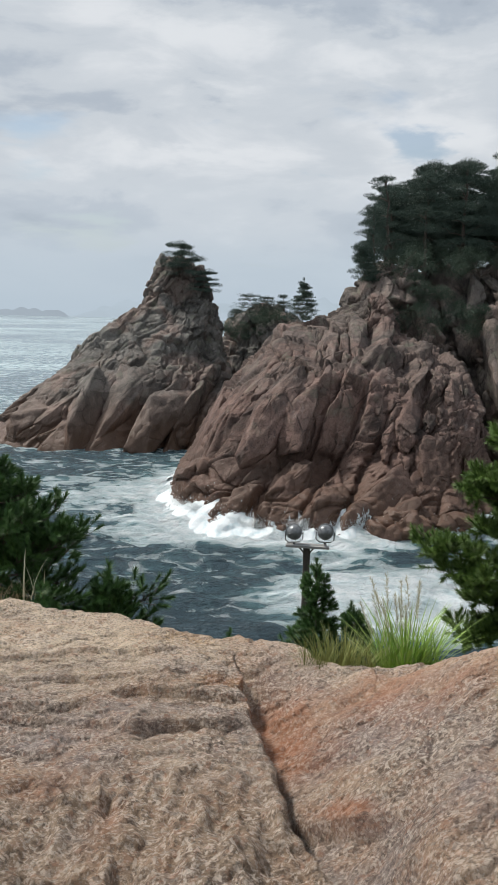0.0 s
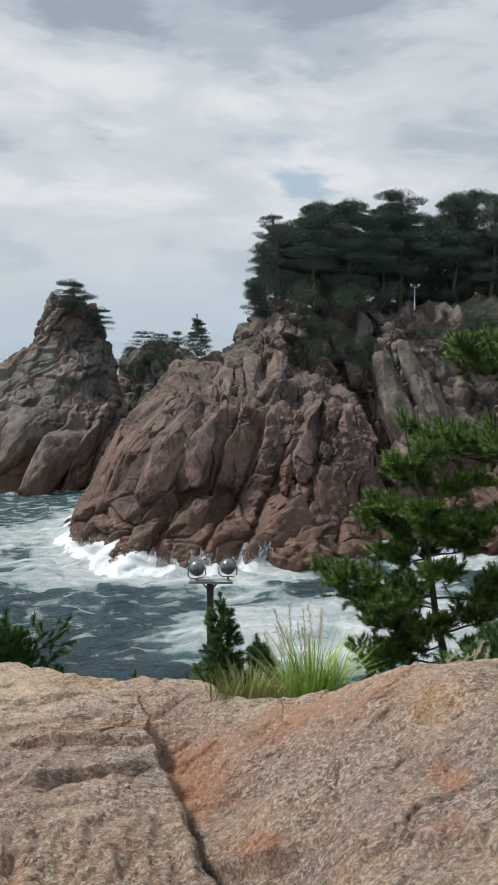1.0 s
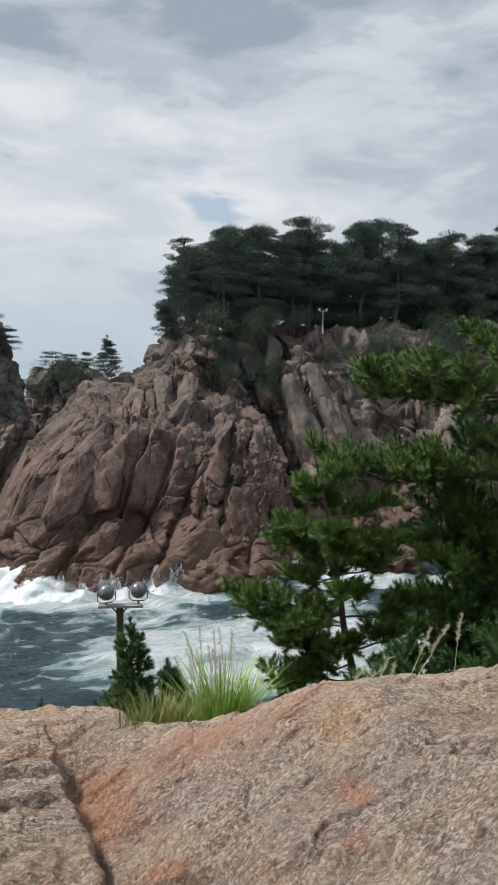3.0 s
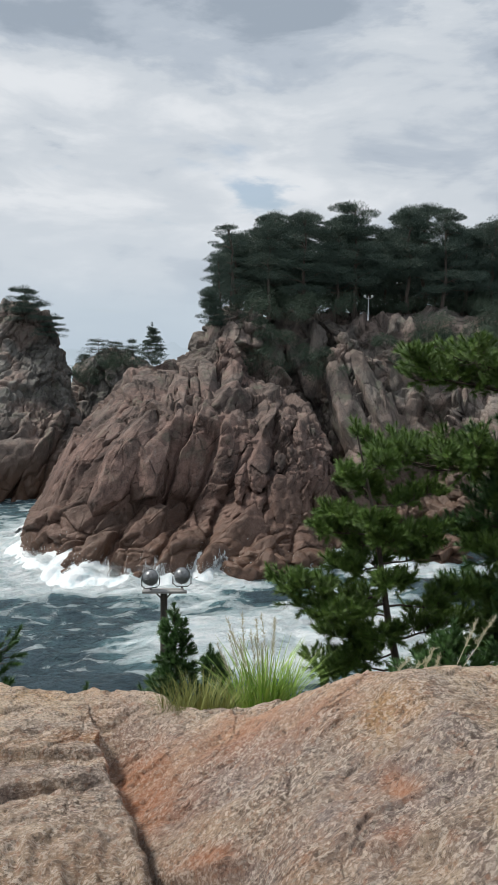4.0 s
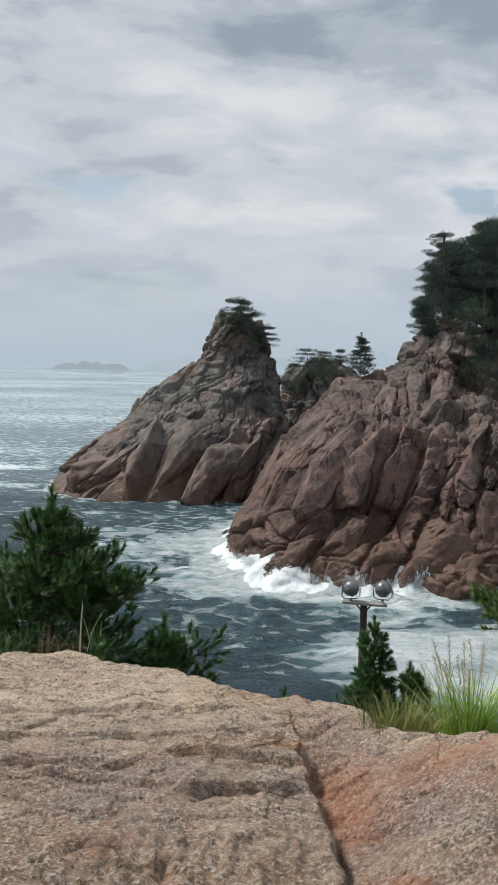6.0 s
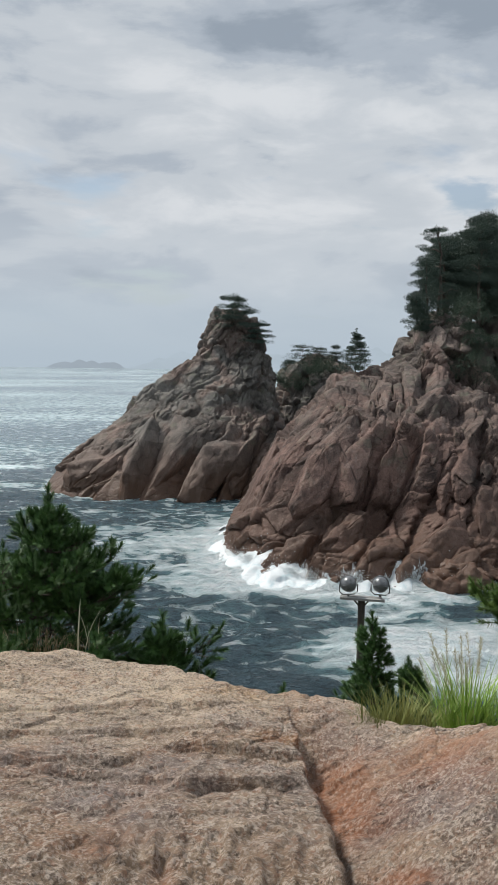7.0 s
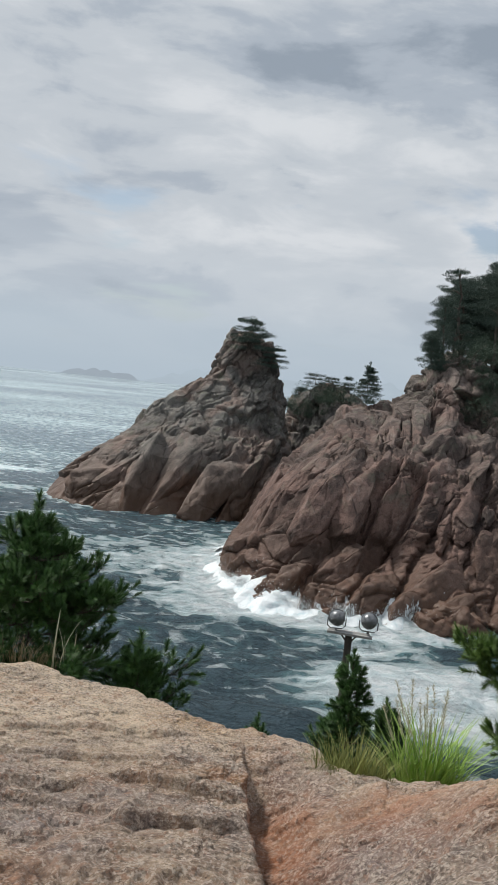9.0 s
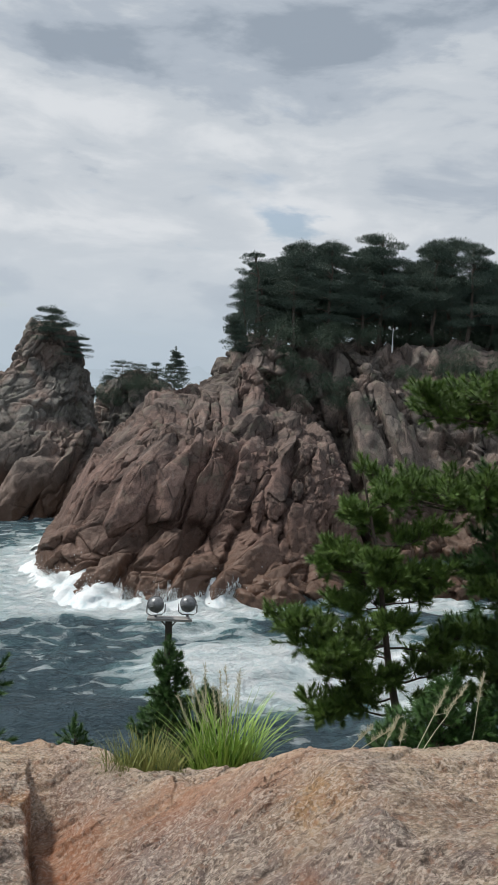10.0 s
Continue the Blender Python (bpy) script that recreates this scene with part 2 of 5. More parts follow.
def near_granite():
    """Coarse weathered granite: grey-mauve and beige crystals, rust, ochre lichen and dark pits."""
    m = Mat("coarse_granite", 0.87)
    big = m.noise(1.6, 6, 0.62, 0.4)
    mid = m.noise(6.0, 9, 0.72, 0.1, m.mapped((1.0, 1.6, 1.5), (0, 0, -4)))
    flat = m.mapped((1.0, 1.25, 1.2), (0, 0, -6))
    clump = m.noise(62.0, 6, 0.72, 0.0, flat)
    crumb = m.noise(110.0, 5, 0.75, 0.0, m.mapped((1.0, 1.3, 1.2), (10, 0, -9)))
    cell = m.voronoi(90.0, "F1", m.warped(90.0, 0.010), "Color")
    col = m.mix(m.ramp(mid, (0.40, 0.0), (0.60, 1.0)), (0.245, 0.165, 0.118), (0.540, 0.410, 0.295))
    col = m.mix(m.ramp(big, (0.44, 0.0), (0.60, 0.75)), col, (0.275, 0.228, 0.222))
    # paler towards the slab's crest, painted into the colour
    col = m.mix(m.math("MULTIPLY", m.attribute("second_tone"), m.ramp(mid, (0.36, 0.35), (0.55, 0.95))), col, (0.760, 0.610, 0.440))
    col = m.mix(m.math("MULTIPLY", m.attribute("brown"), m.ramp(m.noise(5.0, 7, 0.7, 0.3), (0.40, 0.15), (0.58, 0.75))), col, (0.300, 0.205, 0.130))
    # rusty stain along the joint, ochre lichen
    rusty = m.math("MULTIPLY", m.attribute("rust"), m.ramp(m.noise(8.0, 9, 0.75, 0.3), (0.34, 0.30), (0.54, 1.0)), True)
    col = m.mix(m.math("MULTIPLY", rusty, 0.90), col, (0.490, 0.215, 0.110))
    golden = m.math("MULTIPLY", m.attribute("gold"), m.ramp(m.noise(9.0, 8, 0.75, 0.4), (0.40, 0.1), (0.56, 1.0)), True)
    col = m.mix(golden, col, (0.560, 0.330, 0.140))
    ochre = m.ramp(m.noise(2.3, 9, 0.74, 0.3), (0.50, 0.0), (0.61, 0.50))
    col = m.mix(ochre, col, (0.46, 0.265, 0.160))
    # feldspar, quartz and mica
    bare = m.ramp(m.noise(2.0, 5, 0.6, 0.4), (0.40, 0.55), (0.58, 1.0))
    sep = m.node("ShaderNodeSeparateColor")
    m.link(cell, sep.inputs[0])
    col = m.mix(m.math("MULTIPLY", m.ramp(sep.outputs[0], (0.78, 0.0), (0.81, 0.62)), bare), col, (0.80, 0.70, 0.60))
    col = m.mix(m.math("MULTIPLY", m.ramp(sep.outputs[1], (0.80, 0.0), (0.83, 0.6)), bare), col, (0.110, 0.080, 0.060))
    col = m.mix(m.math("MULTIPLY", m.ramp(clump, (0.515, 0.0), (0.60, 0.78)), bare), col, (0.76, 0.63, 0.52))
    col = m.mix(m.math("MULTIPLY", m.ramp(clump, (0.34, 0.75), (0.46, 0.0)), bare), col, (0.120, 0.085, 0.062))
    col = m.mix(m.ramp(m.noise(31.0, 4, 0.6), (0.56, 0.0), (0.64, 0.5)), col, (0.40, 0.20, 0.12))
    col = m.mix(m.ramp(crumb, (0.57, 0.0), (0.64, 0.55)), col, (0.80, 0.72, 0.63))
    col = m.mix(m.ramp(crumb, (0.37, 0.7), (0.43, 0.0)), col, (0.075, 0.058, 0.048))
    col = m.mix(m.math("MULTIPLY", rusty, 0.50), col, (0.430, 0.165, 0.075))
    col = m.mix(m.math("MULTIPLY", golden, 0.35), col, (0.560, 0.310, 0.120))
    # short cracks along the layering
    crack = m.noise(3.6, 8, 0.68, 0.3, m.mapped((1.0, 3.6, 3.0), (0, 0, -7)))
    crack = m.ramp(m.math("ABSOLUTE", m.math("SUBTRACT", crack, 0.5)), (0.0, 1.0), (0.014, 0.0))
    crack = m.math("MULTIPLY", crack, m.ramp(m.noise(1.9, 4, 0.6), (0.50, 0.0), (0.60, 1.0)))
    col = m.mix(m.math("MULTIPLY", crack, 0.7), col, (0.085, 0.062, 0.048))
    # small dark chips and hollows
    chip = m.noise(20.0, 6, 0.62, 0.5, m.mapped((1.0, 1.7, 1.4), (0, 0, -5)))
    chip = m.math("MULTIPLY", m.ramp(chip, (0.34, 1.0), (0.41, 0.0)), m.ramp(big, (0.40, 0.35), (0.55, 1.0)))
    col = m.mix(m.math("MULTIPLY", chip, 0.65), col, (0.090, 0.062, 0.050))
    crack = m.math("MAXIMUM", crack, m.math("MULTIPLY", chip, 0.6))
    m.bump((m.math("SUBTRACT", m.noise(9.0, 9, 0.76, 0.0, flat), m.math("MULTIPLY", crack, 0.25)), 0.9, 0.060), (m.math("MULTIPLY", clump, bare), 0.9, 0.014), (crumb, 0.6, 0.005))
    return m.set(Base_Color=col)


NEAR_ROCK = near_granite()


def soil_material():
    m = Mat("hillside_soil", 0.95)
    n = m.noise(1.2, 8, 0.65)
    col = m.mix(m.ramp(n, (0.4, 0.0), (0.6, 1.0)), (0.022, 0.034, 0.014), (0.055, 0.055, 0.03))
    m.bump((m.noise(3.0, 8, 0.7), 0.9, 0.2))
    return m.set(Base_Color=col)


SOIL = soil_material()


def water_material():
    """Dark sea, white where the attribute "foam" and its lacing say so; far off it also carries painted haze."""
    m = Mat("sea_water", 0.12)
    foam = m.attribute("foam")
    flow = m.mapped((0.75, 1.0, 1.0), (0, 0, 18))
    lace = m.noise(0.38, 9, 0.70, 1.6, flow)
    veins = m.ramp(m.voronoi(0.85, "SMOOTH_F1", m.mapped((0.7, 1.5, 1.0), (0, 0, 22))), (0.25, 0.0), (0.75, 1.0))
    level = m.math("ADD", m.math("MULTIPLY", lace, 0.75), m.math("MULTIPLY", veins, 0.25))
    edge = m.math("SUBTRACT", m.math("ADD", foam, level), 1.0)
    white = m.ramp(edge, (-0.03, 0.0), (0.05, 0.28), (0.15, 0.62), (0.36, 1.0))
    milky = m.ramp(m.math("ADD", foam, m.math("MULTIPLY", lace, 0.5)), (0.70, 0.0), (1.25, 1.0))
    deep = m.mix(m.ramp(m.noise(0.05, 5, 0.6), (0.35, 0.0), (0.65, 1.0)), (0.058, 0.098, 0.122), (0.092, 0.138, 0.164))
    col = m.mix(milky, deep, (0.19, 0.36, 0.39))
    col = m.mix(white, col, m.mix(m.ramp(m.noise(0.7, 7, 0.7, 0.8, flow), (0.38, 0.0), (0.58, 1.0)), (0.60, 0.72, 0.75), (0.82, 0.88, 0.90)))
    ripple = m.attribute("ripple")
    fine = m.math("MULTIPLY", ripple, m.math("SUBTRACT", 1.0, m.math("MULTIPLY", white, 0.7)))
    m.bump((m.math("MULTIPLY", ripple, m.noise(0.5, 8, 0.66, 0.8, m.mapped((0.4, 1.0, 1.0), (0, 0, 8)))), 1.0, 2.7), (m.math("MULTIPLY", fine, m.noise(2.2, 6, 0.62, 0.8, m.mapped((0.45, 1.0, 1.0)))), 1.0, 0.62))
    m.b.inputs["IOR"].default_value = 1.38
    calm = m.attribute("chop")
    return m.set(Base_Color=col, Roughness=m.mix(white, calm, (0.8, 0.8, 0.8)))


WATER = water_material()


def foam_material():
    m = Mat("white_surf", 0.7)
    col = m.mix(m.ramp(m.noise(0.9, 7, 0.65, 0.6), (0.30, 0.0), (0.5, 1.0)), (0.58, 0.72, 0.76), (0.82, 0.87, 0.89))
    m.bump((m.noise(2.2, 7, 0.7), 0.8, 0.25))
    return m.set(Base_Color=col)


FOAM = foam_material()


def fall_material():
    """White water in thin strands, with gaps between them."""
    m = Mat("falling_water", 0.6)
    strand = m.noise(7.0, 5, 0.65, 0.4, m.mapped((1.0, 1.0, 0.14)))
    return m.set(Base_Color=(0.84, 0.89, 0.91), Alpha=m.ramp(strand, (0.46, 0.0), (0.58, 0.9)))


FALL = fall_material()


def leaf_material(name, dark, light, scale, rough=0.6):
    m = Mat(name, rough)
    info = m.node("ShaderNodeObjectInfo").outputs["Random"]
    isle = m.node("ShaderNodeNewGeometry").outputs["Random Per Island"]
    col = m.mix(m.math("ADD", m.math("MULTIPLY", m.noise(scale, 3), 0.6), m.math("MULTIPLY", isle, 0.4)), dark, light)
    col = m.mix(m.math("MULTIPLY", info, 0.25), col, dark)
    m.b.inputs["Subsurface Weight"].default_value = 0.0
    m.b.inputs["Transmission Weight"].default_value = 0.0
    return m.set(Base_Color=col)


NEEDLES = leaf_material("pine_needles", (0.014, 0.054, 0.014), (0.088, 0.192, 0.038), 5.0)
# the same needles with sunlight painted in, for the brighter eastern pines
NEEDLES_LIT = leaf_material("sunlit_pine_needles", (0.026, 0.072, 0.014), (0.165, 0.265, 0.042), 5.0)
# forest and shrub greens, with distance haze lifted into the base colour
FAR_NEEDLES = leaf_material("hazy_forest_needles", (0.036, 0.063, 0.050), (0.086, 0.122, 0.092), 0.6, 0.75)
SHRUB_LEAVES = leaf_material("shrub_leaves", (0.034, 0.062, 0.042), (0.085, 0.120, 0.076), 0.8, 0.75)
GRASS = leaf_material("green_grass", (0.16, 0.29, 0.04), (0.38, 0.54, 0.13), 6.0)
OLIVE_GRASS = leaf_material("olive_grass", (0.14, 0.17, 0.035), (0.30, 0.31, 0.09), 6.0)
PLUME = leaf_material("pale_seed_heads", (0.40, 0.40, 0.27), (0.62, 0.60, 0.46), 6.0, 0.8)
DRY_GRASS = leaf_material("dry_grass", (0.26, 0.20, 0.11), (0.46, 0.38, 0.24), 6.0, 0.8)


def bark_material(name, a, b):
    m = Mat(name, 0.9)
    col = m.mix(m.ramp(m.noise(6.0, 7, 0.65, 0.3, m.mapped((1, 1, 0.3))), (0.35, 0.0), (0.65, 1.0)), a, b)
    m.bump((m.voronoi(14.0, "F1", m.mapped((1, 1, 0.35))), 0.8, 0.02))
    return m.set(Base_Color=col)


BARK = bark_material("grey_pine_bark", (0.045, 0.036, 0.03), (0.12, 0.095, 0.078))
FAR_BARK = bark_material("forest_bark", (0.06, 0.05, 0.042), (0.14, 0.11, 0.09))


def painted(name, col, rough, metal=0.0, second_tone=(0.2, 0.2, 0.2)):
    m = Mat(name, rough)
    # worn patches take the second colour
    c = m.mix(m.ramp(m.noise(9.0, 6, 0.65), (0.5, 0.0), (0.72, 0.6)), col, second_tone)
    m.b.inputs["Metallic"].default_value = metal
    m.bump((m.noise(40.0, 4, 0.6), 0.15, 0.004))
    return m.set(Base_Color=c)


STEEL = painted("weathered_steel", (0.20, 0.21, 0.22), 0.55, 0.5, (0.10, 0.085, 0.07))
DARK_STEEL = painted("dark_lamp_housing", (0.19, 0.20, 0.21), 0.32, 0.4, (0.36, 0.36, 0.35))
POST_WOOD = painted("dark_weathered_post", (0.06, 0.052, 0.045), 0.85, 0.0, (0.12, 0.105, 0.09))
BOARD = painted("pale_weathered_board", (0.32, 0.32, 0.31), 0.7, 0.0, (0.16, 0.155, 0.15))
WHITE_METAL = painted("white_painted_metal", (0.72, 0.73, 0.74), 0.45, 0.1, (0.5, 0.5, 0.48))
GLASS = painted("lamp_glass", (0.62, 0.64, 0.66), 0.15, 0.0, (0.55, 0.55, 0.55))


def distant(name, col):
    """Land so far off that only the mist in front of it is seen, painted as the land's own glow."""
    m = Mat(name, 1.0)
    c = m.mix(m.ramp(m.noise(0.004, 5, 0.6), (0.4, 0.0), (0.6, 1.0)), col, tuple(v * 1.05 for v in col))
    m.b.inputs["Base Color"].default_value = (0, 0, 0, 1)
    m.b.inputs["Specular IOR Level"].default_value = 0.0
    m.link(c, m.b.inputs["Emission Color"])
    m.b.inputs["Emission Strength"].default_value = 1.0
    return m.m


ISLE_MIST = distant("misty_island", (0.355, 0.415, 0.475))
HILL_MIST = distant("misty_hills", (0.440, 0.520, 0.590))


# ---------------------------------------------------------------- mesh tools
def hash3(ix, iy, iz, seed):
    """Repeatable random numbers 0..1, three for each lattice point."""
    h = (ix.astype(np.int64) * 73856093) ^ (iy.astype(np.int64) * 19349663) ^ (iz.astype(np.int64) * 83492791) ^ (seed * 2654435761)
    out = []
    for k in (1, 2, 3):
        v = (h * 2246822519 + k * 3266489917) & 0xFFFFFFFF
        v ^= v >> 15
        v = (v * 2654435761) & 0xFFFFFFFF
        v ^= v >> 13
        v = (v * 3266489917) & 0xFFFFFFFF
        v ^= v >> 16
        out.append(v / 4294967296.0)
    return out


def value_noise(p, seed=0):
    """Smooth noise, about -1..1, at the rows of p."""
    i = np.floor(p).astype(np.int64)
    f = p - i
    f = f * f * f * (f * (f * 6 - 15) + 10)
    r = 0.0
    for dx in (0, 1):
        for dy in (0, 1):
            for dz in (0, 1):
                h = hash3(i[:, 0] + dx, i[:, 1] + dy, i[:, 2] + dz, seed)[0]
                w = (f[:, 0] if dx else 1 - f[:, 0]) * (f[:, 1] if dy else 1 - f[:, 1]) * (f[:, 2] if dz else 1 - f[:, 2])
                r = r + h * w
    return r * 2 - 1


def fbm(p, octaves=5, seed=0, gain=0.5):
    out, a, q = 0.0, 1.0, p.copy()
    for k in range(octaves):
        out = out + a * value_noise(q, seed + k * 17)
        q, a = q * 2.03 + 11.7, a * gain
    return out


def blocks(p, seed=0):
    """Jointed blocks: for each row of p, a flat but tilted step of its cell, and the distance to the nearest joint."""
    base = np.floor(p).astype(np.int64)
    n = len(p)
    f1, f2 = np.full(n, 9.0), np.full(n, 9.0)
    own = np.zeros((n, 3))
    off = np.zeros((n, 3))
    for dx in (-1, 0, 1):
        for dy in (-1, 0, 1):
            for dz in (-1, 0, 1):
                c = base + (dx, dy, dz)
                h = hash3(c[:, 0], c[:, 1], c[:, 2], seed)
                d = p - (c + np.stack(h, 1) * 0.9 + 0.05)
                dd = np.sqrt((d * d).sum(1))
                near = dd < f1
                f2 = np.where(near, f1, np.minimum(f2, dd))
                f1 = np.where(near, dd, f1)
                own[near] = np.stack(hash3(c[:, 0], c[:, 1], c[:, 2], seed + 991), 1)[near]
                off[near] = d[near]
    tilt = ((own - 0.5) * off).sum(1) * 2.6
    return own[:, 0] - 0.5 + tilt, f2 - f1, f1


def mesh_object(name, verts, quads=None, tris=None, mat=None, smooth=True, attrs=None):
    me = bpy.data.meshes.new(name)
    verts = np.asarray(verts, np.float32)
    loops, starts, totals, at = [], [], [], 0
    for arr, k in ((quads, 4), (tris, 3)):
        if arr is None or len(arr) == 0:
            continue
        arr = np.asarray(arr, np.int32)
        loops.append(arr.ravel())
        starts.append(at + np.arange(len(arr)) * k)
        totals.append(np.full(len(arr), k))
        at += arr.size
    me.vertices.add(len(verts))
    me.vertices.foreach_set("co", verts.ravel())
    me.loops.add(at)
    me.loops.foreach_set("vertex_index", np.concatenate(loops).astype(np.int32))
    count = sum(len(s) for s in starts)
    me.polygons.add(count)
    me.polygons.foreach_set("loop_start", np.concatenate(starts).astype(np.int32))
    me.polygons.foreach_set("use_smooth", np.full(count, smooth))
    me.update(calc_edges=True)
    for key, values in (attrs or {}).items():
        me.attributes.new(key, "FLOAT", "POINT").data.foreach_set("value", np.asarray(values, np.float32))
    if mat:
        me.materials.append(mat)
    return new(name, me)


def grid_quads(rows, cols, wrap=False):
    i = np.arange(rows * cols).reshape(rows, cols)
    nxt = np.roll(i, -1, 1) if wrap else i[:, 1:]
    cur = i if wrap else i[:, :-1]
    return np.stack([cur[:-1], nxt[:-1], nxt[1:], cur[1:]], -1).reshape(-1, 4)


def grid_normals(g, wrap=False):
    if wrap:
        du = np.roll(g, -1, 1) - np.roll(g, 1, 1)
    else:
        du = np.gradient(g, axis=1)
    dv = np.gradient(g, axis=0)
    n = np.cross(du, dv)
    return n / np.maximum(np.linalg.norm(n, axis=2, keepdims=True), 1e-9)


def rotated(p, deg_y, deg_z, stretch):
    """Turn points to the axes of the rock's joints and scale them to cells."""
    m = np.array(Euler((0, radians(deg_y), radians(deg_z))).to_matrix())
    return (p @ m) / np.array(stretch)


def leaning_slabs(p, dip, edges, heights, seed, groove=0.7, wob=0.5):
    """Overlapping slabs that lean to the right: each stands proud at its upper edge and sinks under the next."""
    c, q = math.cos(radians(dip)), math.sin(radians(dip))
    v = p[:, 0] * q - p[:, 2] * c + wob * fbm(p * 0.17, 3, seed) + 0.15 * fbm(p * 0.8, 3, seed + 1)
    e = np.array(edges)
    k = np.clip(np.searchsorted(e, v) - 1, 0, len(e) - 2)
    f = (v - e[k]) / (e[k + 1] - e[k])
    near = np.minimum(np.abs(v - e[k]), np.abs(e[k + 1] - v))
    proud = np.array(heights)[k] * (np.clip(f / 0.12, 0, 1) ** 0.5 * (1.05 - 0.9 * f))
    return proud - groove * np.clip(1 - near / 0.32, 0, 1) ** 1.4


def rock_relief(p, n, joints, seed, extra=None):
    """Displacement along n. joints: (cell sizes, tilt, turn, step, groove depth, groove width, weight or None)."""
    warp = np.stack([fbm(p * 0.22, 3, seed + 5), fbm(p * 0.22 + 31, 3, seed + 6), fbm(p * 0.22 + 67, 3, seed + 7)], 1)
    total = np.zeros(len(p))
    for k, (size, tilt, turn, step, groove, width, weight) in enumerate(joints):
        q = rotated(p + warp * min(size) * 0.2, tilt, turn, size)
        s, e, f1 = blocks(q, seed + 40 * k)
        d = step * s - groove * np.clip(1 - e / width, 0, 1) ** 1.3
        total += d * (weight(p) if weight else 1.0)
    if extra:
        total += extra(p)
    total += 0.05 * fbm(p * 1.3, 5, seed + 3, 0.62)
    return p + n * total[:, None]


def rock_loft(name, levels, na, nz, mat, joints, seed, power=2.8, shear=(0, 0, 0), extra=None):
    """A rock mass from its plan at several heights. levels: (z, left, right, front, back). shear: (dy/dx, x0, dx/dy)."""
    lv = np.array(levels, float)
    z = np.linspace(0, 1, nz)
    zz = lv[0, 0] + (lv[-1, 0] - lv[0, 0]) * (z ** 0.95)
    cols = [np.interp(zz, lv[:, 0], lv[:, k]) for k in range(1, 5)]
    k = np.ones(9) / 9
    left, right, front, back = [np.convolve(np.pad(c, 4, mode="edge"), k, "valid") for c in cols]
    u = np.linspace(-1, 1, na)
    th = np.radians(270 + 180 * (0.6 * u + 0.4 * u ** 3))
    ct, st = np.cos(th), np.sin(th)
    cx, cy = np.sign(ct) * np.abs(ct) ** (2 / power), np.sign(st) * np.abs(st) ** (2 / power)
    X = ((left + right) / 2)[:, None] + ((right - left) / 2)[:, None] * cx
    Y = ((front + back) / 2)[:, None] + ((back - front) / 2)[:, None] * cy
    Z = np.repeat(zz[:, None], na, 1)
    # close the top with shrinking rings
    rings = [np.stack([X, Y, Z], -1)]
    top = rings[0][-1]
    mid = top.mean(0)
    caps = [mid + (top - mid) * s + np.array([0, 0, h]) for s, h in ((0.8, 0.25), (0.55, 0.4), (0.28, 0.5), (0.02, 0.5))]
    g = np.concatenate([rings[0], np.array(caps)], 0)
    g[..., 1] += shear[0] * (g[..., 0] - shear[1])
    g[..., 0] += shear[2] * np.clip(g[..., 1] - 108, 0, None)
    n = grid_normals(g)
    flat = rock_relief(g.reshape(-1, 3), n.reshape(-1, 3), joints, seed, extra)
    return mesh_object(name, flat, grid_quads(len(g), na), mat=mat), (left, right, front, back, zz)


def tube(path, radii, sides=7):
    """Vertices and quads of a tapered tube along a path."""
    path = np.asarray(path, float)
    d = np.gradient(path, axis=0)
    d /= np.maximum(np.linalg.norm(d, axis=1, keepdims=True), 1e-9)
    ref = np.where(np.abs(d[:, 2:3]) > 0.9, [[1.0, 0, 0]], [[0, 0, 1.0]])
    a = np.cross(d, ref)
    a /= np.linalg.norm(a, axis=1, keepdims=True)
    b = np.cross(d, a)
    th = np.linspace(0, 2 * np.pi, sides, endpoint=False)
    ring = path[:, None] + np.asarray(radii)[:, None, None] * (np.cos(th)[None, :, None] * a[:, None] + np.sin(th)[None, :, None] * b[:, None])
    return ring.reshape(-1, 3), grid_quads(len(path), sides, True)


def joined(pieces):
    """One vertex array and one face array out of several."""
    vs, fs, at = [], [], 0
    for v, f in pieces:
        vs.append(v)
        fs.append(np.asarray(f) + at)
        at += len(v)
    return np.concatenate(vs), np.concatenate(fs)


def thing(name, label, category, at=(0, 0, 0), group="", turn=0.0, scale=1.0):
    e = new(name)
    e.matrix_basis = pose(*at, 0, 0, turn) @ Matrix.Scale(scale, 4)
    return tagged(e, label, category, group)


def under(ob, parent, label=""):
    ob.parent = parent
    if label:
        ob["label"] = label
    return ob


def part(name, bm, material, parent, label=""):
    me = bpy.data.meshes.new(name)
    bm.to_mesh(me)
    bm.free()
    me.materials.append(material)
    for p in me.polygons:
        p.use_smooth = False
    return under(new(name, me), parent, label)


# ---------------------------------------------------------------- sea and distance
MAIN_LEVELS = [(-3, -3.8, 29.0, 68.5, 108), (0, -1.8, 30.0, 70.5, 107), (4, -0.7, 30.8, 73.5, 106), (8, 1.6, 30.6, 76.0, 106), (12, 4.4, 29.8, 79.5, 106),
               (14.2, 6.4, 28.6, 83.0, 106), (15.4, 7.6, 26.8, 86.0, 106), (16.3, 9.0, 24.6, 89.0, 106), (17.0, 10.8, 23.2, 91.5, 106), (17.9, 13.0, 22.6, 93.5, 106),
               (18.9, 15.4, 22.6, 95.5, 105), (20.2, 18.0, 22.6, 97.5, 104), (21.4, 20.2, 22.4, 99.0, 103)]
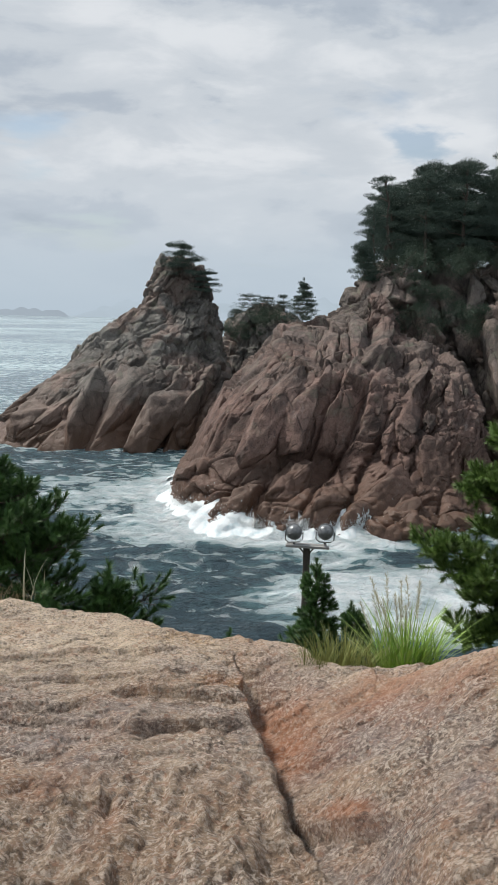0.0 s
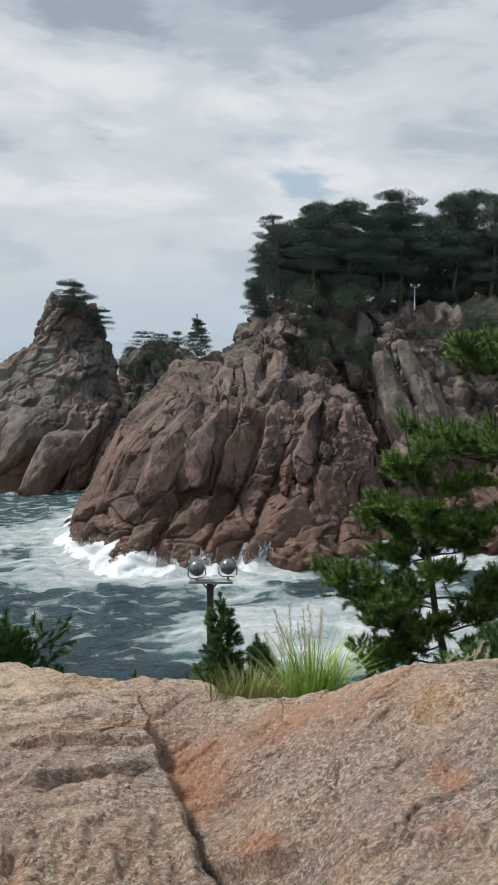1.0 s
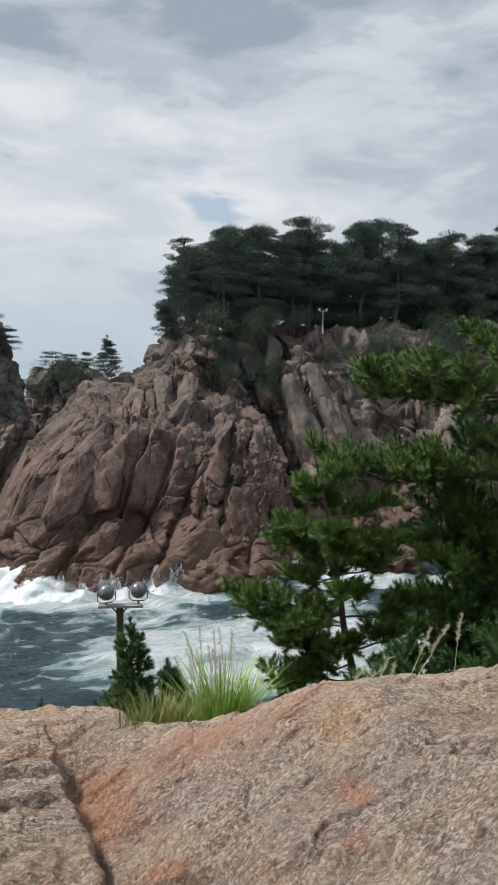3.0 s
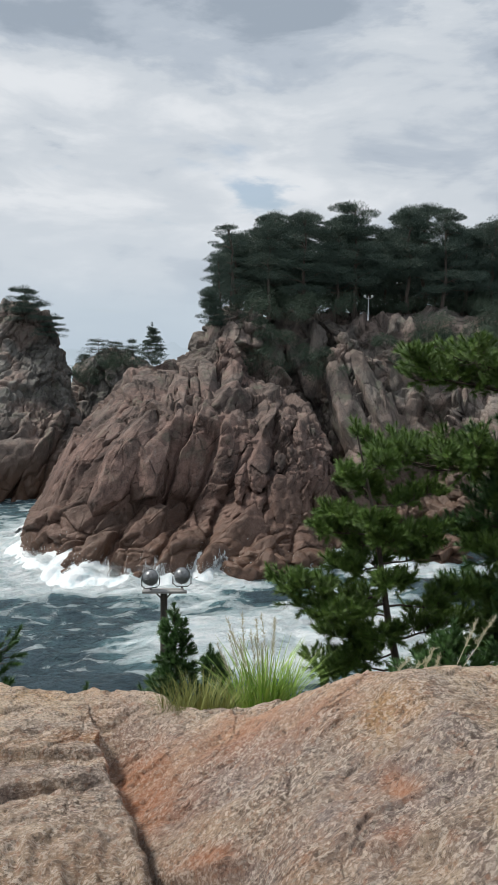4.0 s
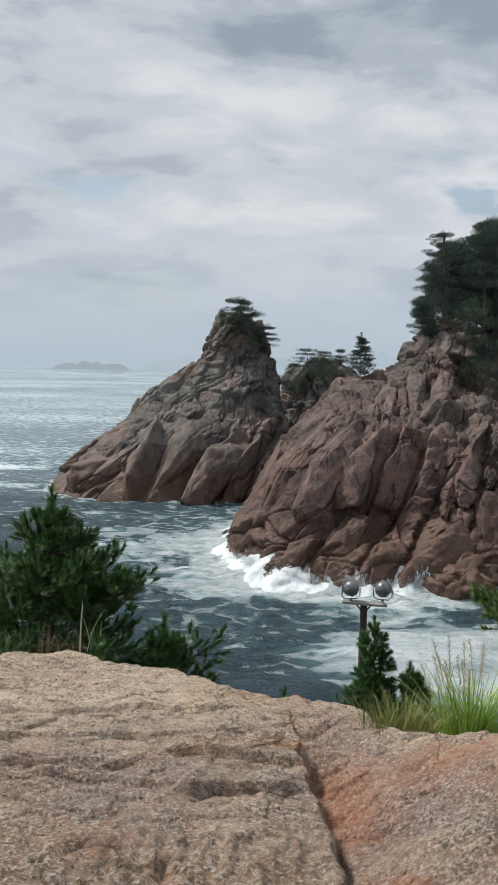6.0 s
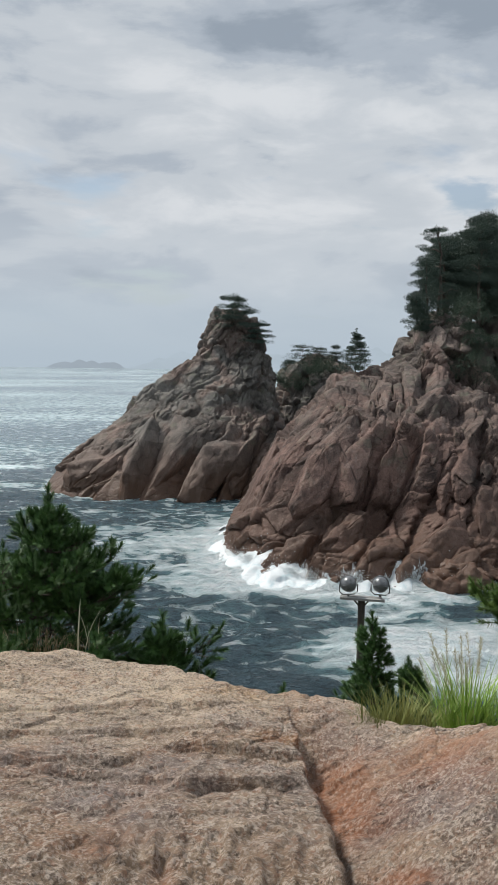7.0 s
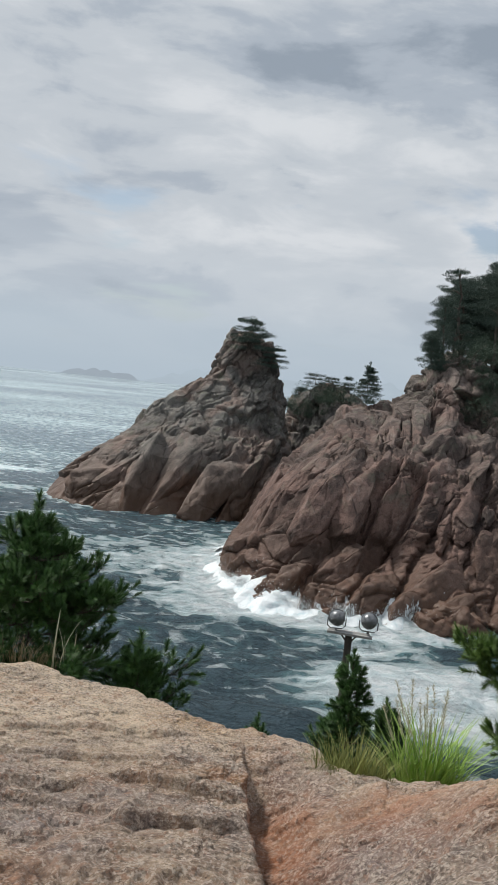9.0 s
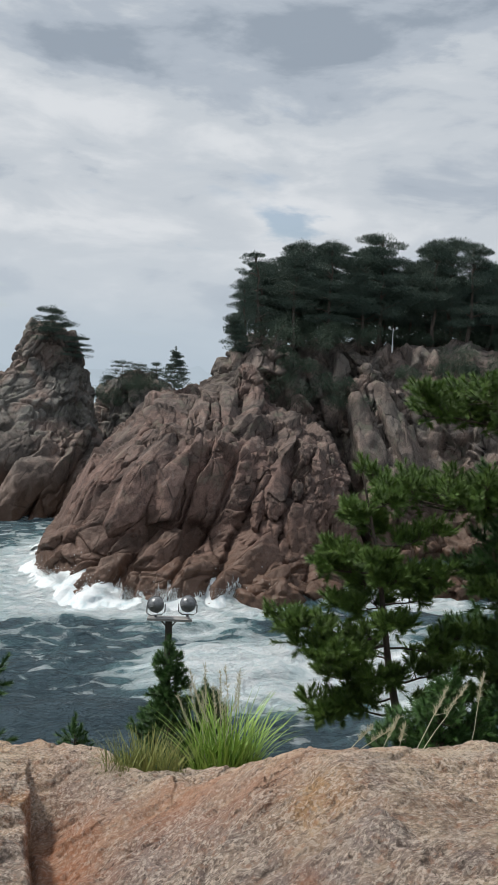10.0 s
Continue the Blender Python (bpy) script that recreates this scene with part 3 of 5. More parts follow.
ISLET_LEVELS = [(-3, -37.5, 5.0, 113, 152), (0, -35.5, 4.6, 114.5, 151), (4.5, -32.0, 4.0, 118, 150), (10, -25.0, 3.2, 122, 149), (13.4, -21.6, 2.4, 126, 147), (15.8, -20.0, 2.0, 128, 147),
                (17.4, -16.6, 1.6, 130, 146), (20.6, -12.0, 1.0, 132, 144), (22.6, -10.8, 0.5, 133, 143), (25.0, -9.6, -0.6, 134, 142), (27.2, -8.6, -2.0, 135, 140), (28.9, -7.6, -3.6, 136, 139.5)]


def outline(level, n=90, power=2.8):
    _, l, r, f, b = level
    th = np.linspace(0, 2 * np.pi, n, endpoint=False)
    c, s = np.cos(th), np.sin(th)
    return np.stack([(l + r) / 2 + (r - l) / 2 * np.sign(c) * np.abs(c) ** (2 / power), (f + b) / 2 + (b - f) / 2 * np.sign(s) * np.abs(s) ** (2 / power)], 1)


def nearest(xy, pts):
    d = np.full(len(xy), 1e9)
    for q in pts:
        d = np.minimum(d, (xy[:, 0] - q[0]) ** 2 + (xy[:, 1] - q[1]) ** 2)
    return np.sqrt(d)


def graded(lo, hi, fine, out_lo, out_hi, grow=1.14):
    mid = np.arange(lo, hi, fine)
    a, b, s = [], [], fine
    x = lo
    while x > out_lo:
        s *= grow
        x -= s
        a.append(x)
    s, x = fine, mid[-1]
    while x < out_hi:
        s *= grow
        x += s
        b.append(x)
    return np.array(a[::-1] + list(mid) + b)


def build_sea():
    xs = graded(-42, 46, 0.36, -4800, 4800)
    ys = graded(38, 125, 0.36, -800, 4850)
    X, Y = np.meshgrid(xs, ys)
    p = np.stack([X.ravel(), Y.ravel(), np.zeros(X.size)], 1)
    far = np.hypot(p[:, 0], p[:, 1])
    main_d = nearest(p, outline(MAIN_LEVELS[1]))
    isle_d = nearest(p, outline(ISLET_LEVELS[1]))
    swell = fbm(p * np.array([0.07, 0.13, 0]) + 3.1, 4, 51) * 0.45 + fbm(p * np.array([0.3, 0.75, 0]), 4, 61) * 0.26 + fbm(p * np.array([0.8, 1.7, 0]), 2, 63) * 0.06
    calm = np.clip(1.45 - far / 150, 0.04, 1)
    foam = np.zeros(len(p))

    def add(v):
        np.maximum(foam, v, out=foam)

    front = np.clip((104 - p[:, 1]) / 14, 0, 1)
    east = np.clip((24 - p[:, 0]) / 8, 0.55, 1)
    add(1.40 * np.exp(-(main_d / 6.6) ** 2) * front * east)
    patchy = np.clip(0.62 + 0.6 * fbm(p * np.array([0.10, 0.16, 0]) + 5, 4, 91), 0.1, 1.15)
    add(patchy * np.exp(-(main_d / 15.0) ** 2) * front * east)
    add(0.72 * np.exp(-(isle_d / 1.9) ** 2))
    add(0.52 * np.exp(-(isle_d / 10.0) ** 2))
    # the two widest far patches are foam that also pales the sea for haze
    for cx, cy, rx, ry, a in ((15, 53, 13, 8.5, 1.30), (24, 51, 11, 7.5, 1.25), (24, 60, 8, 7, 0.80), (-4, 92, 7, 7, 1.0), (-1, 79, 5.5, 7, 0.88), (-9, 88, 8, 9, 0.86), (-5, 76, 6, 6, 0.74), (-50, 148, 15, 7, 0.86), (-42, 126, 12, 5, 0.72),
                              (-26, 104, 26, 14, 0.54), (-4, 98, 9, 12, 0.70), (-14, 84, 14, 12, 0.68), (8, 64, 10, 4, 0.62), (32, 70, 10, 8, 0.95), (-6, 72, 8, 6, 0.80), (-3, 84, 5, 9, 1.0), (2, 70, 9, 5, 0.95), (42, 66, 12, 8, 0.8), (-62, 185, 45, 16, 0.58), (-48, 230, 60, 22, 0.55), (-20, 92, 16, 10, 0.62)):
        add(a * np.exp(-(((p[:, 0] - cx) / rx) ** 2 + ((p[:, 1] - cy) / ry) ** 2)))
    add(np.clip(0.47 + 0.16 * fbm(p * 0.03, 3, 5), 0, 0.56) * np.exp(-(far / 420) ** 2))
    # far off, haze is painted in as white streaks that gain with distance
    haze_streaks = 0.535 + 0.09 * fbm(p * np.array([0.012, 0.030, 0]) + 2, 4, 7)
    add(haze_streaks * np.interp(far, [100, 190, 900, 3000], [0.6, 1.0, 1.02, 1.0]))
    surge = np.exp(-(main_d / 3.0) ** 2) * front
    p[:, 2] = swell * calm + surge * np.clip(0.5 + fbm(p * 0.33, 4, 71) * 0.9, 0, 2) * 0.9 + foam * 0.14 * fbm(p * 1.1, 3, 81) * (far < 200)
    p[:, 2] -= far ** 2 / 2.4e7
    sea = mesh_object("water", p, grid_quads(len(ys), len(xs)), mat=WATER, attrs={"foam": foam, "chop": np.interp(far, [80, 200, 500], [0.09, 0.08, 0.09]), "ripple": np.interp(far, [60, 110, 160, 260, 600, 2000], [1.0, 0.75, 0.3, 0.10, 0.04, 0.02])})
    tagged(sea, "dark blue sea water laced with white foam", "sea", kind="structure")


build_sea()


def far_land(name, label, mat, y, x0, x1, peaks, foot):
    """Hills on the horizon: a ridge with a body behind it. peaks: (x, height, width)."""
    xs = np.linspace(x0, x1, 160)
    h = np.zeros(160)
    for px, ph, w in peaks:
        h = np.maximum(h, ph * np.exp(-((xs - px) / w) ** 2))
    h *= 1 + 0.14 * value_noise(np.stack([xs * 0.02, xs * 0, xs * 0], 1), 9)
    taper = np.clip(np.minimum(xs - x0, x1 - xs) / ((x1 - x0) * 0.08), 0, 1)
    h *= taper
    depth = (x1 - x0) * 0.2
    rows = [np.stack([xs, np.full(160, y + depth * k), foot + h * s], 1) for k, s in ((0.0, -0.02), (0.08, 0.3), (0.25, 0.72), (0.5, 1.0), (0.8, 0.5), (1.0, -0.1))]
    ob = mesh_object(name, np.concatenate(rows), grid_quads(6, 160), mat=mat)
    return tagged(ob, label, "island", kind="structure")


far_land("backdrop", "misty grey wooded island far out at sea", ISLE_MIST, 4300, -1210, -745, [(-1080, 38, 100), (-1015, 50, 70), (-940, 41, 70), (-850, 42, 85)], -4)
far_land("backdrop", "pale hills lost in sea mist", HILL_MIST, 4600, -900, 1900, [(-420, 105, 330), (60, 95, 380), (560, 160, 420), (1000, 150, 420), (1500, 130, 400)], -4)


# ---------------------------------------------------------------- rocks in the sea
def jagged_side(p):
    """Where the pink rock breaks up into small blocks: its higher, eastern half."""
    return np.clip((p[:, 0] - 13) / 7, 0, 1) * np.clip((p[:, 2] - 1) / 5, 0, 1)


def smooth_side(p):
    return 1.0 - 0.75 * jagged_side(p)


def rough_side(p):
    return 0.45 + 0.9 * jagged_side(p)


def main_slabs(p):
    d = leaning_slabs(p, 54, [-14, -8.2, -5.3, -2.3, 1.2, 3.4, 6.4, 9.4, 13.0, 16.5, 20.5, 27], [0.6, 1.5, 1.9, 1.8, 1.3, 1.5, 1.0, 1.2, 0.9, 0.9, 0.7], 71) * smooth_side(p)
    hollow = np.exp(-(((p[:, 0] - 11.5) / 4.5) ** 2 + ((p[:, 2] - 6.8) / 3.0) ** 2))
    toe = np.exp(-((p[:, 2] - 1.0) / 2.2) ** 2)
    return d - 4.2 * hollow + 0.9 * toe


def islet_slabs(p):
    d = leaning_slabs(p, 62, [-60, -22, -15.5, -10, -6.5, -3.2, 2, 9], [0.5, 0.8, 1.6, 1.0, 2.0, 1.2, 0.8], 73, 0.6, 0.8)
    low = np.clip((13 - p[:, 2]) / 5, 0, 1)
    return d * low - 2.2 * np.exp(-(((p[:, 0] + 11) / 4.0) ** 2 + ((p[:, 2] - 4.0) / 3.6) ** 2))


def islet_upper(p):
    return 0.2 + 0.8 * np.clip((p[:, 2] - 6) / 6, 0, 1)


SLABS = [((12.0, 6.0, 4.0), -54, 8, 0.95, 0.50, 0.04, None), ((5.2, 3.0, 2.1), -56, -12, 0.36, 0.34, 0.05, None), ((2.0, 1.5, 1.1), -62, 20, 0.20, 0.16, 0.07, rough_side), ((0.8, 0.6, 0.5), -60, 0, 0.07, 0.05, 0.12, rough_side)]
UPRIGHT = [((4.5, 4.5, 9.0), 12, 6, 1.5, 0.9, 0.07, None), ((2.0, 2.2, 4.2), 8, -10, 0.6, 0.5, 0.08, None), ((0.9, 0.9, 1.6), 14, 20, 0.22, 0.15, 0.12, None)]
ISLET_JOINTS = [((12.0, 6.0, 5.0), -38, 6, 0.55, 0.50, 0.05, None), ((4.6, 3.0, 2.6), -34, -12, 0.55, 0.42, 0.06, islet_upper), ((1.7, 1.4, 1.2), -62, 20, 0.24, 0.18, 0.09, islet_upper)]

main_rock, _ = rock_loft("sea_rock", MAIN_LEVELS, 470, 240, PINK_ROCK, SLABS, 11, 2.8, extra=main_slabs)
tagged(main_rock, "massive pinkish brown granite rock of leaning jointed slabs in the surf", "rock")


def front_of(levels, x, z, power):
    """How far out the rock's face stands at x and height z."""
    lv = np.array(levels, float)
    l, r, f, k = [np.interp(z, lv[:, 0], lv[:, c]) for c in range(1, 5)]
    u = min(abs((x - (l + r) / 2) / ((r - l) / 2)), 1.0)
    return (f + k) / 2 - (k - f) / 2 * (1 - u ** power) ** (1 / power)


def rock_slab(parent, levels, power, low, high, width, thick, mat, seed, proud=0.35, box=4.5, label="", k=11, points=18):
    """One leaning block of the rock: an edgy, weathered pillar from low to high, both (x, z) on the rock's face."""
    a = np.array([low[0], front_of(levels, *low, power), low[1]])
    c = np.array([high[0], front_of(levels, *high, power), high[1]])
    axis = c - a
    ln = np.linalg.norm(axis)
    axis /= ln
    across = np.cross(axis, [0, 1.0, 0])
    across /= np.linalg.norm(across)
    out = np.cross(axis, across)
    if out[1] > 0:
        out, across = -out, -across
    rng = np.random.default_rng(seed)
    pts = rng.uniform(-1, 1, (points, 3))
    pts /= (np.abs(pts) ** box).sum(1, keepdims=True) ** (1 / box)
    pts[:, 1:] *= (1 - 0.25 * np.abs(pts[:, :1]) ** 3)
    pts[:, 0] += pts[:, 1] * rng.uniform(-0.16, 0.10)
    mid = (a + c) / 2 + out * (proud * thick - 0.5 * thick)
    frame3 = np.stack([axis * ln * 0.60, across * width * 0.56, out * thick * 0.54])
    bm = bmesh.new()
    for q in pts @ frame3:
        bm.verts.new(q)
    bmesh.ops.convex_hull(bm, input=bm.verts)
    tri = np.array([[v.co[:] for v in f.verts] for f in bm.faces if len(f.verts) == 3])
    bm.free()
    ij = [(u, v) for u in range(k + 1) for v in range(k + 1 - u)]
    at = {q: n for n, q in enumerate(ij)}
    small = [(at[u, v], at[u + 1, v], at[u, v + 1]) for u, v in ij if u + v < k] + [(at[u + 1, v], at[u + 1, v + 1], at[u, v + 1]) for u, v in ij if u + v < k - 1]
    w = np.array([(1 - (u + v) / k, u / k, v / k) for u, v in ij])
    p = np.einsum("kc,tcx->tkx", w, tri).reshape(-1, 3)
    t = (np.array(small)[None] + (np.arange(len(tri)) * len(ij))[:, None, None]).reshape(-1, 3)
    way = p / np.maximum(np.linalg.norm(p, axis=1, keepdims=True), 1e-6)
    p = p + mid
    d = np.zeros(len(p))
    for size, step, groove, wd in (((ln * 0.9, width * 0.8, width * 0.5), 0.34, 0.26, 0.06), ((2.2, 1.1, 0.9), 0.18, 0.14, 0.08), ((0.7, 0.45, 0.4), 0.06, 0.04, 0.13)):
        q = np.stack([p @ axis, p @ across, p @ out], 1) / np.array(size) + seed
        s, e, _ = blocks(q, seed)
        d += step * s - groove * np.clip(1 - e / wd, 0, 1) ** 1.3
    d += 0.07 * fbm(p * 1.2 + seed, 5, seed, 0.6)
    p = p + way * d[:, None]
    _, first, index = np.unique(np.round(p, 3), axis=0, return_index=True, return_inverse=True)
    t = index.reshape(-1)[t]
    t = t[(t[:, 0] != t[:, 1]) & (t[:, 1] != t[:, 2]) & (t[:, 0] != t[:, 2])]
    return under(mesh_object("slab", p[first], tris=t, mat=mat), parent, label)


def main_slab(low, high, width, thick, seed, proud=0.35):
    rock_slab(main_rock, MAIN_LEVELS, 2.8, low, high, width, thick, PINK_ROCK, seed, proud)


def block_field(parent, levels, power, mat, seed, count, span, heights, dip, length, mat_k=7, hollow=None):
    """Many smaller joint blocks over a rock's face. span, heights: x and z ranges; dip, length: ranges."""
    rng = np.random.default_rng(seed)
    lv = np.array(levels, float)
    kept = []
    for _ in range(count * 12):
        if len(kept) >= count:
            break
        x, z = rng.uniform(*span), rng.uniform(*heights)
        l, r = np.interp(z, lv[:, 0], lv[:, 1]), np.interp(z, lv[:, 0], lv[:, 2])
        ln = rng.uniform(*length)
        if not l + 1.0 < x < r - 0.4 or any((x - q[0]) ** 2 + (z - q[1]) ** 2 < (0.34 * (ln + q[2])) ** 2 for q in kept):
            continue
        if hollow and ((x - hollow[0]) / hollow[2]) ** 2 + ((z - hollow[1]) / hollow[3]) ** 2 < 1:
            continue
        kept.append((x, z, ln))
        a = radians(rng.uniform(*dip))
        dx, dz = math.cos(a) * ln / 2, math.sin(a) * ln / 2
        w = ln * rng.uniform(0.42, 0.7)
        rock_slab(parent, levels, power, (x - dx, z - dz), (x + dx, z + dz), w, w * rng.uniform(0.9, 1.3), mat, seed + len(kept), rng.uniform(0.22, 0.40), rng.uniform(5.0, 9.0), k=mat_k, points=15)


block_field(main_rock, MAIN_LEVELS, 2.8, PINK_ROCK, 1100, 24, (17, 30), (5, 15), (50, 80), (1.4, 2.6), 7, (11.5, 6.8, 4.5, 3.2))
main_slab((-1.6, 1.2), (2.0, 10.4), 2.8, 4.0, 1, 0.5)
main_slab((0.6, 3.4), (6.2, 12.8), 3.4, 5.0, 2, 0.54)
main_slab((5.2, 10.8), (9.2, 15.4), 2.4, 3.8, 3, 0.4)
main_slab((3.8, 5.2), (9.0, 13.6), 3.8, 5.0, 4, 0.56)
main_slab((7.6, 6.4), (11.4, 13.6), 3.6, 4.6, 5, 0.3)
main_slab((6.4, 11.4), (15.6, 16.2), 2.4, 4.0, 6, 0.5)
main_slab((7.8, 11.8), (9.2, 15.2), 2.3, 3.4, 7)
main_slab((11.0, 12.4), (12.4, 16.4), 2.6, 3.8, 8)
main_slab((14.4, 12.8), (15.8, 17.0), 2.2, 3.4, 9)
main_slab((15.0, 13.2), (20.6, 16.0), 3.6, 4.2, 10, 0.4)
main_slab((21.0, 2.4), (22.8, 7.6), 3.8, 3.8, 13, 0.22)
main_slab((0.2, 3.6), (3.2, 9.0), 3.4, 4.2, 14, 0.5)
main_slab((-0.8, 0.6), (5.4, 5.0), 2.6, 3.4, 15, 0.22)
main_slab((14.6, -0.5), (19.4, 4.4), 5.4, 5.0, 16, 0.20)
main_slab((19.5, 8.0), (23.6, 15.6), 3.0, 3.6, 17, 0.3)
main_slab((19.2, 16.0), (21.4, 20.8), 2.5, 3.2, 21, 0.34)
main_slab((16.2, 15.0), (18.2, 19.4), 2.6, 3.2, 22, 0.34)
main_slab((12.6, 13.8), (14.8, 17.6), 2.8, 3.2, 23, 0.34)
main_slab((9.0, 12.8), (10.8, 16.0), 2.4, 3.0, 24, 0.32)
main_slab((22.0, 12.6), (27.4, 15.6), 2.8, 3.2, 25, 0.3)
main_slab((23.6, 3.0), (26.6, 13.0), 3.0, 3.6, 18, 0.4)
main_slab((6.4, 1.0), (10.0, 5.4), 3.0, 3.4, 19, 0.18)

islet, _ = rock_loft("sea_rock", ISLET_LEVELS, 340, 200, GREY_ROCK, ISLET_JOINTS, 23, 2.6, extra=islet_slabs)
tagged(islet, "tall wedge-shaped grey granite islet rising from the sea", "rock")


def islet_slab(low, high, width, thick, seed, proud=0.35):
    rock_slab(islet, ISLET_LEVELS, 2.6, low, high, width, thick, GREY_ROCK, seed, proud, 6.0, points=12)


islet_slab((-11.0, -1.0), (-3.8, 8.6), 6.4, 7.0, 31, 0.5)
islet_slab((-20.5, -1.5), (-16.6, 9.6), 6.4, 6.4, 32, 0.42)
islet_slab((-15.6, -1.5), (-11.4, 10.6), 6.6, 6.0, 34, 0.3)
islet_slab((-25.4, 3.0), (-12.4, 12.8), 3.4, 5.4, 33, 0.4)
islet_slab((-30.5, -0.6), (-25.0, 5.8), 5.0, 5.4, 35, 0.42)
block_field(islet, ISLET_LEVELS, 2.6, GREY_ROCK, 1300, 6, (-32, -22), (1, 7), (25, 50), (2.5, 4.5))

HEAD_LEVELS = [(-3, 25, 190, 83, 260), (0, 25, 190, 85, 258), (6, 24.5, 188, 91, 256), (12, 23.5, 186, 97, 254), (17, 22.6, 184, 101, 252), (22, 22.0, 182, 104, 250), (25, 22.2, 180, 106, 248), (27, 24, 178, 112, 246)]
headland, _ = rock_loft("headland", HEAD_LEVELS, 520, 140, CLIFF_ROCK, UPRIGHT, 37, 5.0, (-0.22, 30, 0.24))
tagged(headland, "high granite headland with steep jointed cliffs under the forest", "cliff", kind="structure")
spire, _ = rock_loft("rock_pinnacle", [(-2, 36.0, 47, 87, 110), (0, 36.2, 46.5, 88, 109), (8, 36.0, 45.5, 93, 108), (13, 35.4, 44.5, 96, 107), (17.5, 34.8, 43, 98.5, 106), (20.5, 35.6, 41.5, 100, 105), (22.8, 37.4, 40.2, 101, 104)], 240, 150, CLIFF_ROCK, UPRIGHT, 43, 2.6)
tagged(spire, "grey granite pinnacle leaning against the headland cliff", "rock")
for lo, hi, wd, sd in (((37.6, 8.0), (35.8, 18.6), 3.6, 51), ((41.0, 9.0), (39.2, 20.4), 3.4, 52), ((43.6, 4.0), (41.6, 15.0), 4.6, 53), ((36.5, 0.0), (36.0, 8.0), 4.6, 54)):
    rock_slab(spire, [(-2, 33.0, 47, 87, 110), (8, 33.8, 45.5, 93, 108), (17, 34.6, 43, 98.5, 106), (22.8, 37.0, 39.6, 101, 104)], 2.6, lo, hi, wd, 4.0, CLIFF_ROCK, sd)
block_field(headland, [(z, l, r, f - 0.22 * 10, k) for z, l, r, f, k in HEAD_LEVELS], 5.0, CLIFF_ROCK, 1400, 60, (26, 62), (2, 25), (60, 110), (2.5, 5.5), 6)
spire2, _ = rock_loft("rock_pinnacle", [(-2, 46, 62, 74, 98), (0, 46.5, 61, 75.5, 97), (7, 47, 59, 82, 96), (12, 47.5, 58, 87, 95), (16, 48.5, 56, 90, 94), (18.2, 50, 54, 91, 94)], 220, 120, CLIFF_ROCK, UPRIGHT, 47, 2.6)
tagged(spire2, "lower grey granite buttress of the headland cliff", "rock")
for lo, hi, wd, sd in (((50.5, 1.0), (50.0, 10.5), 4.6, 55), ((54.5, 3.0), (53.0, 14.4), 4.6, 56), ((58.5, 0.0), (56.5, 9.0), 4.4, 57)):
    rock_slab(spire2, [(-2, 46, 62, 74, 98), (7, 48, 59, 82, 96), (16, 51, 55, 90, 94)], 2.6, lo, hi, wd, 4.0, CLIFF_ROCK, sd)
EDGE_LEVELS = [(10, 19.5, 32, 101, 116), (18, 19.4, 31, 103, 116), (22, 19.4, 30, 104, 116), (24.5, 19.8, 29, 105, 115), (26.0, 21.0, 28, 106, 114)]
edge_rock, _ = rock_loft("rock_tower", EDGE_LEVELS, 200, 120, CLIFF_ROCK, UPRIGHT, 53, 2.8)
tagged(edge_rock, "pale grey granite outcrop at the forest's edge above the pink rock", "rock")
for lo, hi, wd, sd in (((20.8, 18.0), (20.8, 25.0), 2.2, 58), ((23.4, 18.0), (23.0, 24.8), 2.6, 59)):
    rock_slab(edge_rock, EDGE_LEVELS, 2.8, lo, hi, wd, 3.0, CLIFF_ROCK, sd)
back_rock, _ = rock_loft("sea_rock", [(-3, -2, 26, 154, 186), (0, -1, 24, 155, 185), (10, 1.8, 21, 159, 181), (15, 3.4, 19, 161, 178), (18, 4.0, 17.6, 162, 176), (20.2, 6.0, 15.8, 164, 174), (20.9, 8.4, 14.4, 166, 172)], 200, 130, GREY_ROCK, UPRIGHT, 59, 2.6)
tagged(back_rock, "dark rock islet behind the gap with pines on top", "rock")


def boulder(at, size, seed, mat, label):
    bm = bmesh.new()
    bmesh.ops.create_icosphere(bm, subdivisions=5, radius=1.0)
    v = np.array([q.co for q in bm.verts])
    f = np.array([[q.index for q in face.verts] for face in bm.faces])
    bm.free()
    n = v.copy()
    v = v * np.array(size)
    s, e, f1 = blocks(v / (min(size) * 0.9) + seed, seed)
    v = v + n * (s * 0.45 * min(size) - 0.12 * min(size) * np.clip(1 - e / 0.15, 0, 1))[:, None]
    v = v + n * (fbm(v * 1.4 + seed, 4, seed) * 0.1 * min(size))[:, None]
    ob = mesh_object("boulder", v + np.array(at), tris=f, mat=mat)
    return tagged(ob, label, "rock", "boulders at the waterline")


for k, (at, size) in enumerate([((-0.9, 87.0, -0.2), (1.6, 1.8, 1.1)), ((-0.4, 81.5, 0.2), (3.0, 2.4, 2.0)), ((2.4, 75.0, 0.2), (2.4, 2.0, 1.7)), ((17.4, 69.6, 0.0), (3.4, 2.4, 2.4)),
                                ((21.5, 70.6, 0.2), (2.6, 2.0, 2.0)), ((7.5, 71.0, 0.0), (2.2, 1.6, 1.4)), ((-33.0, 131.0, -0.4), (2.2, 2.0, 1.4)), ((33.5, 76.5, 0.3), (2.6, 2.2, 2.2)), ((38.5, 73.0, 0.2), (3.0, 2.2, 1.8))]):
    boulder(at, size, 100 + k, GREY_ROCK if k == 6 else PINK_ROCK, "wet rounded granite boulder washed by the waves")


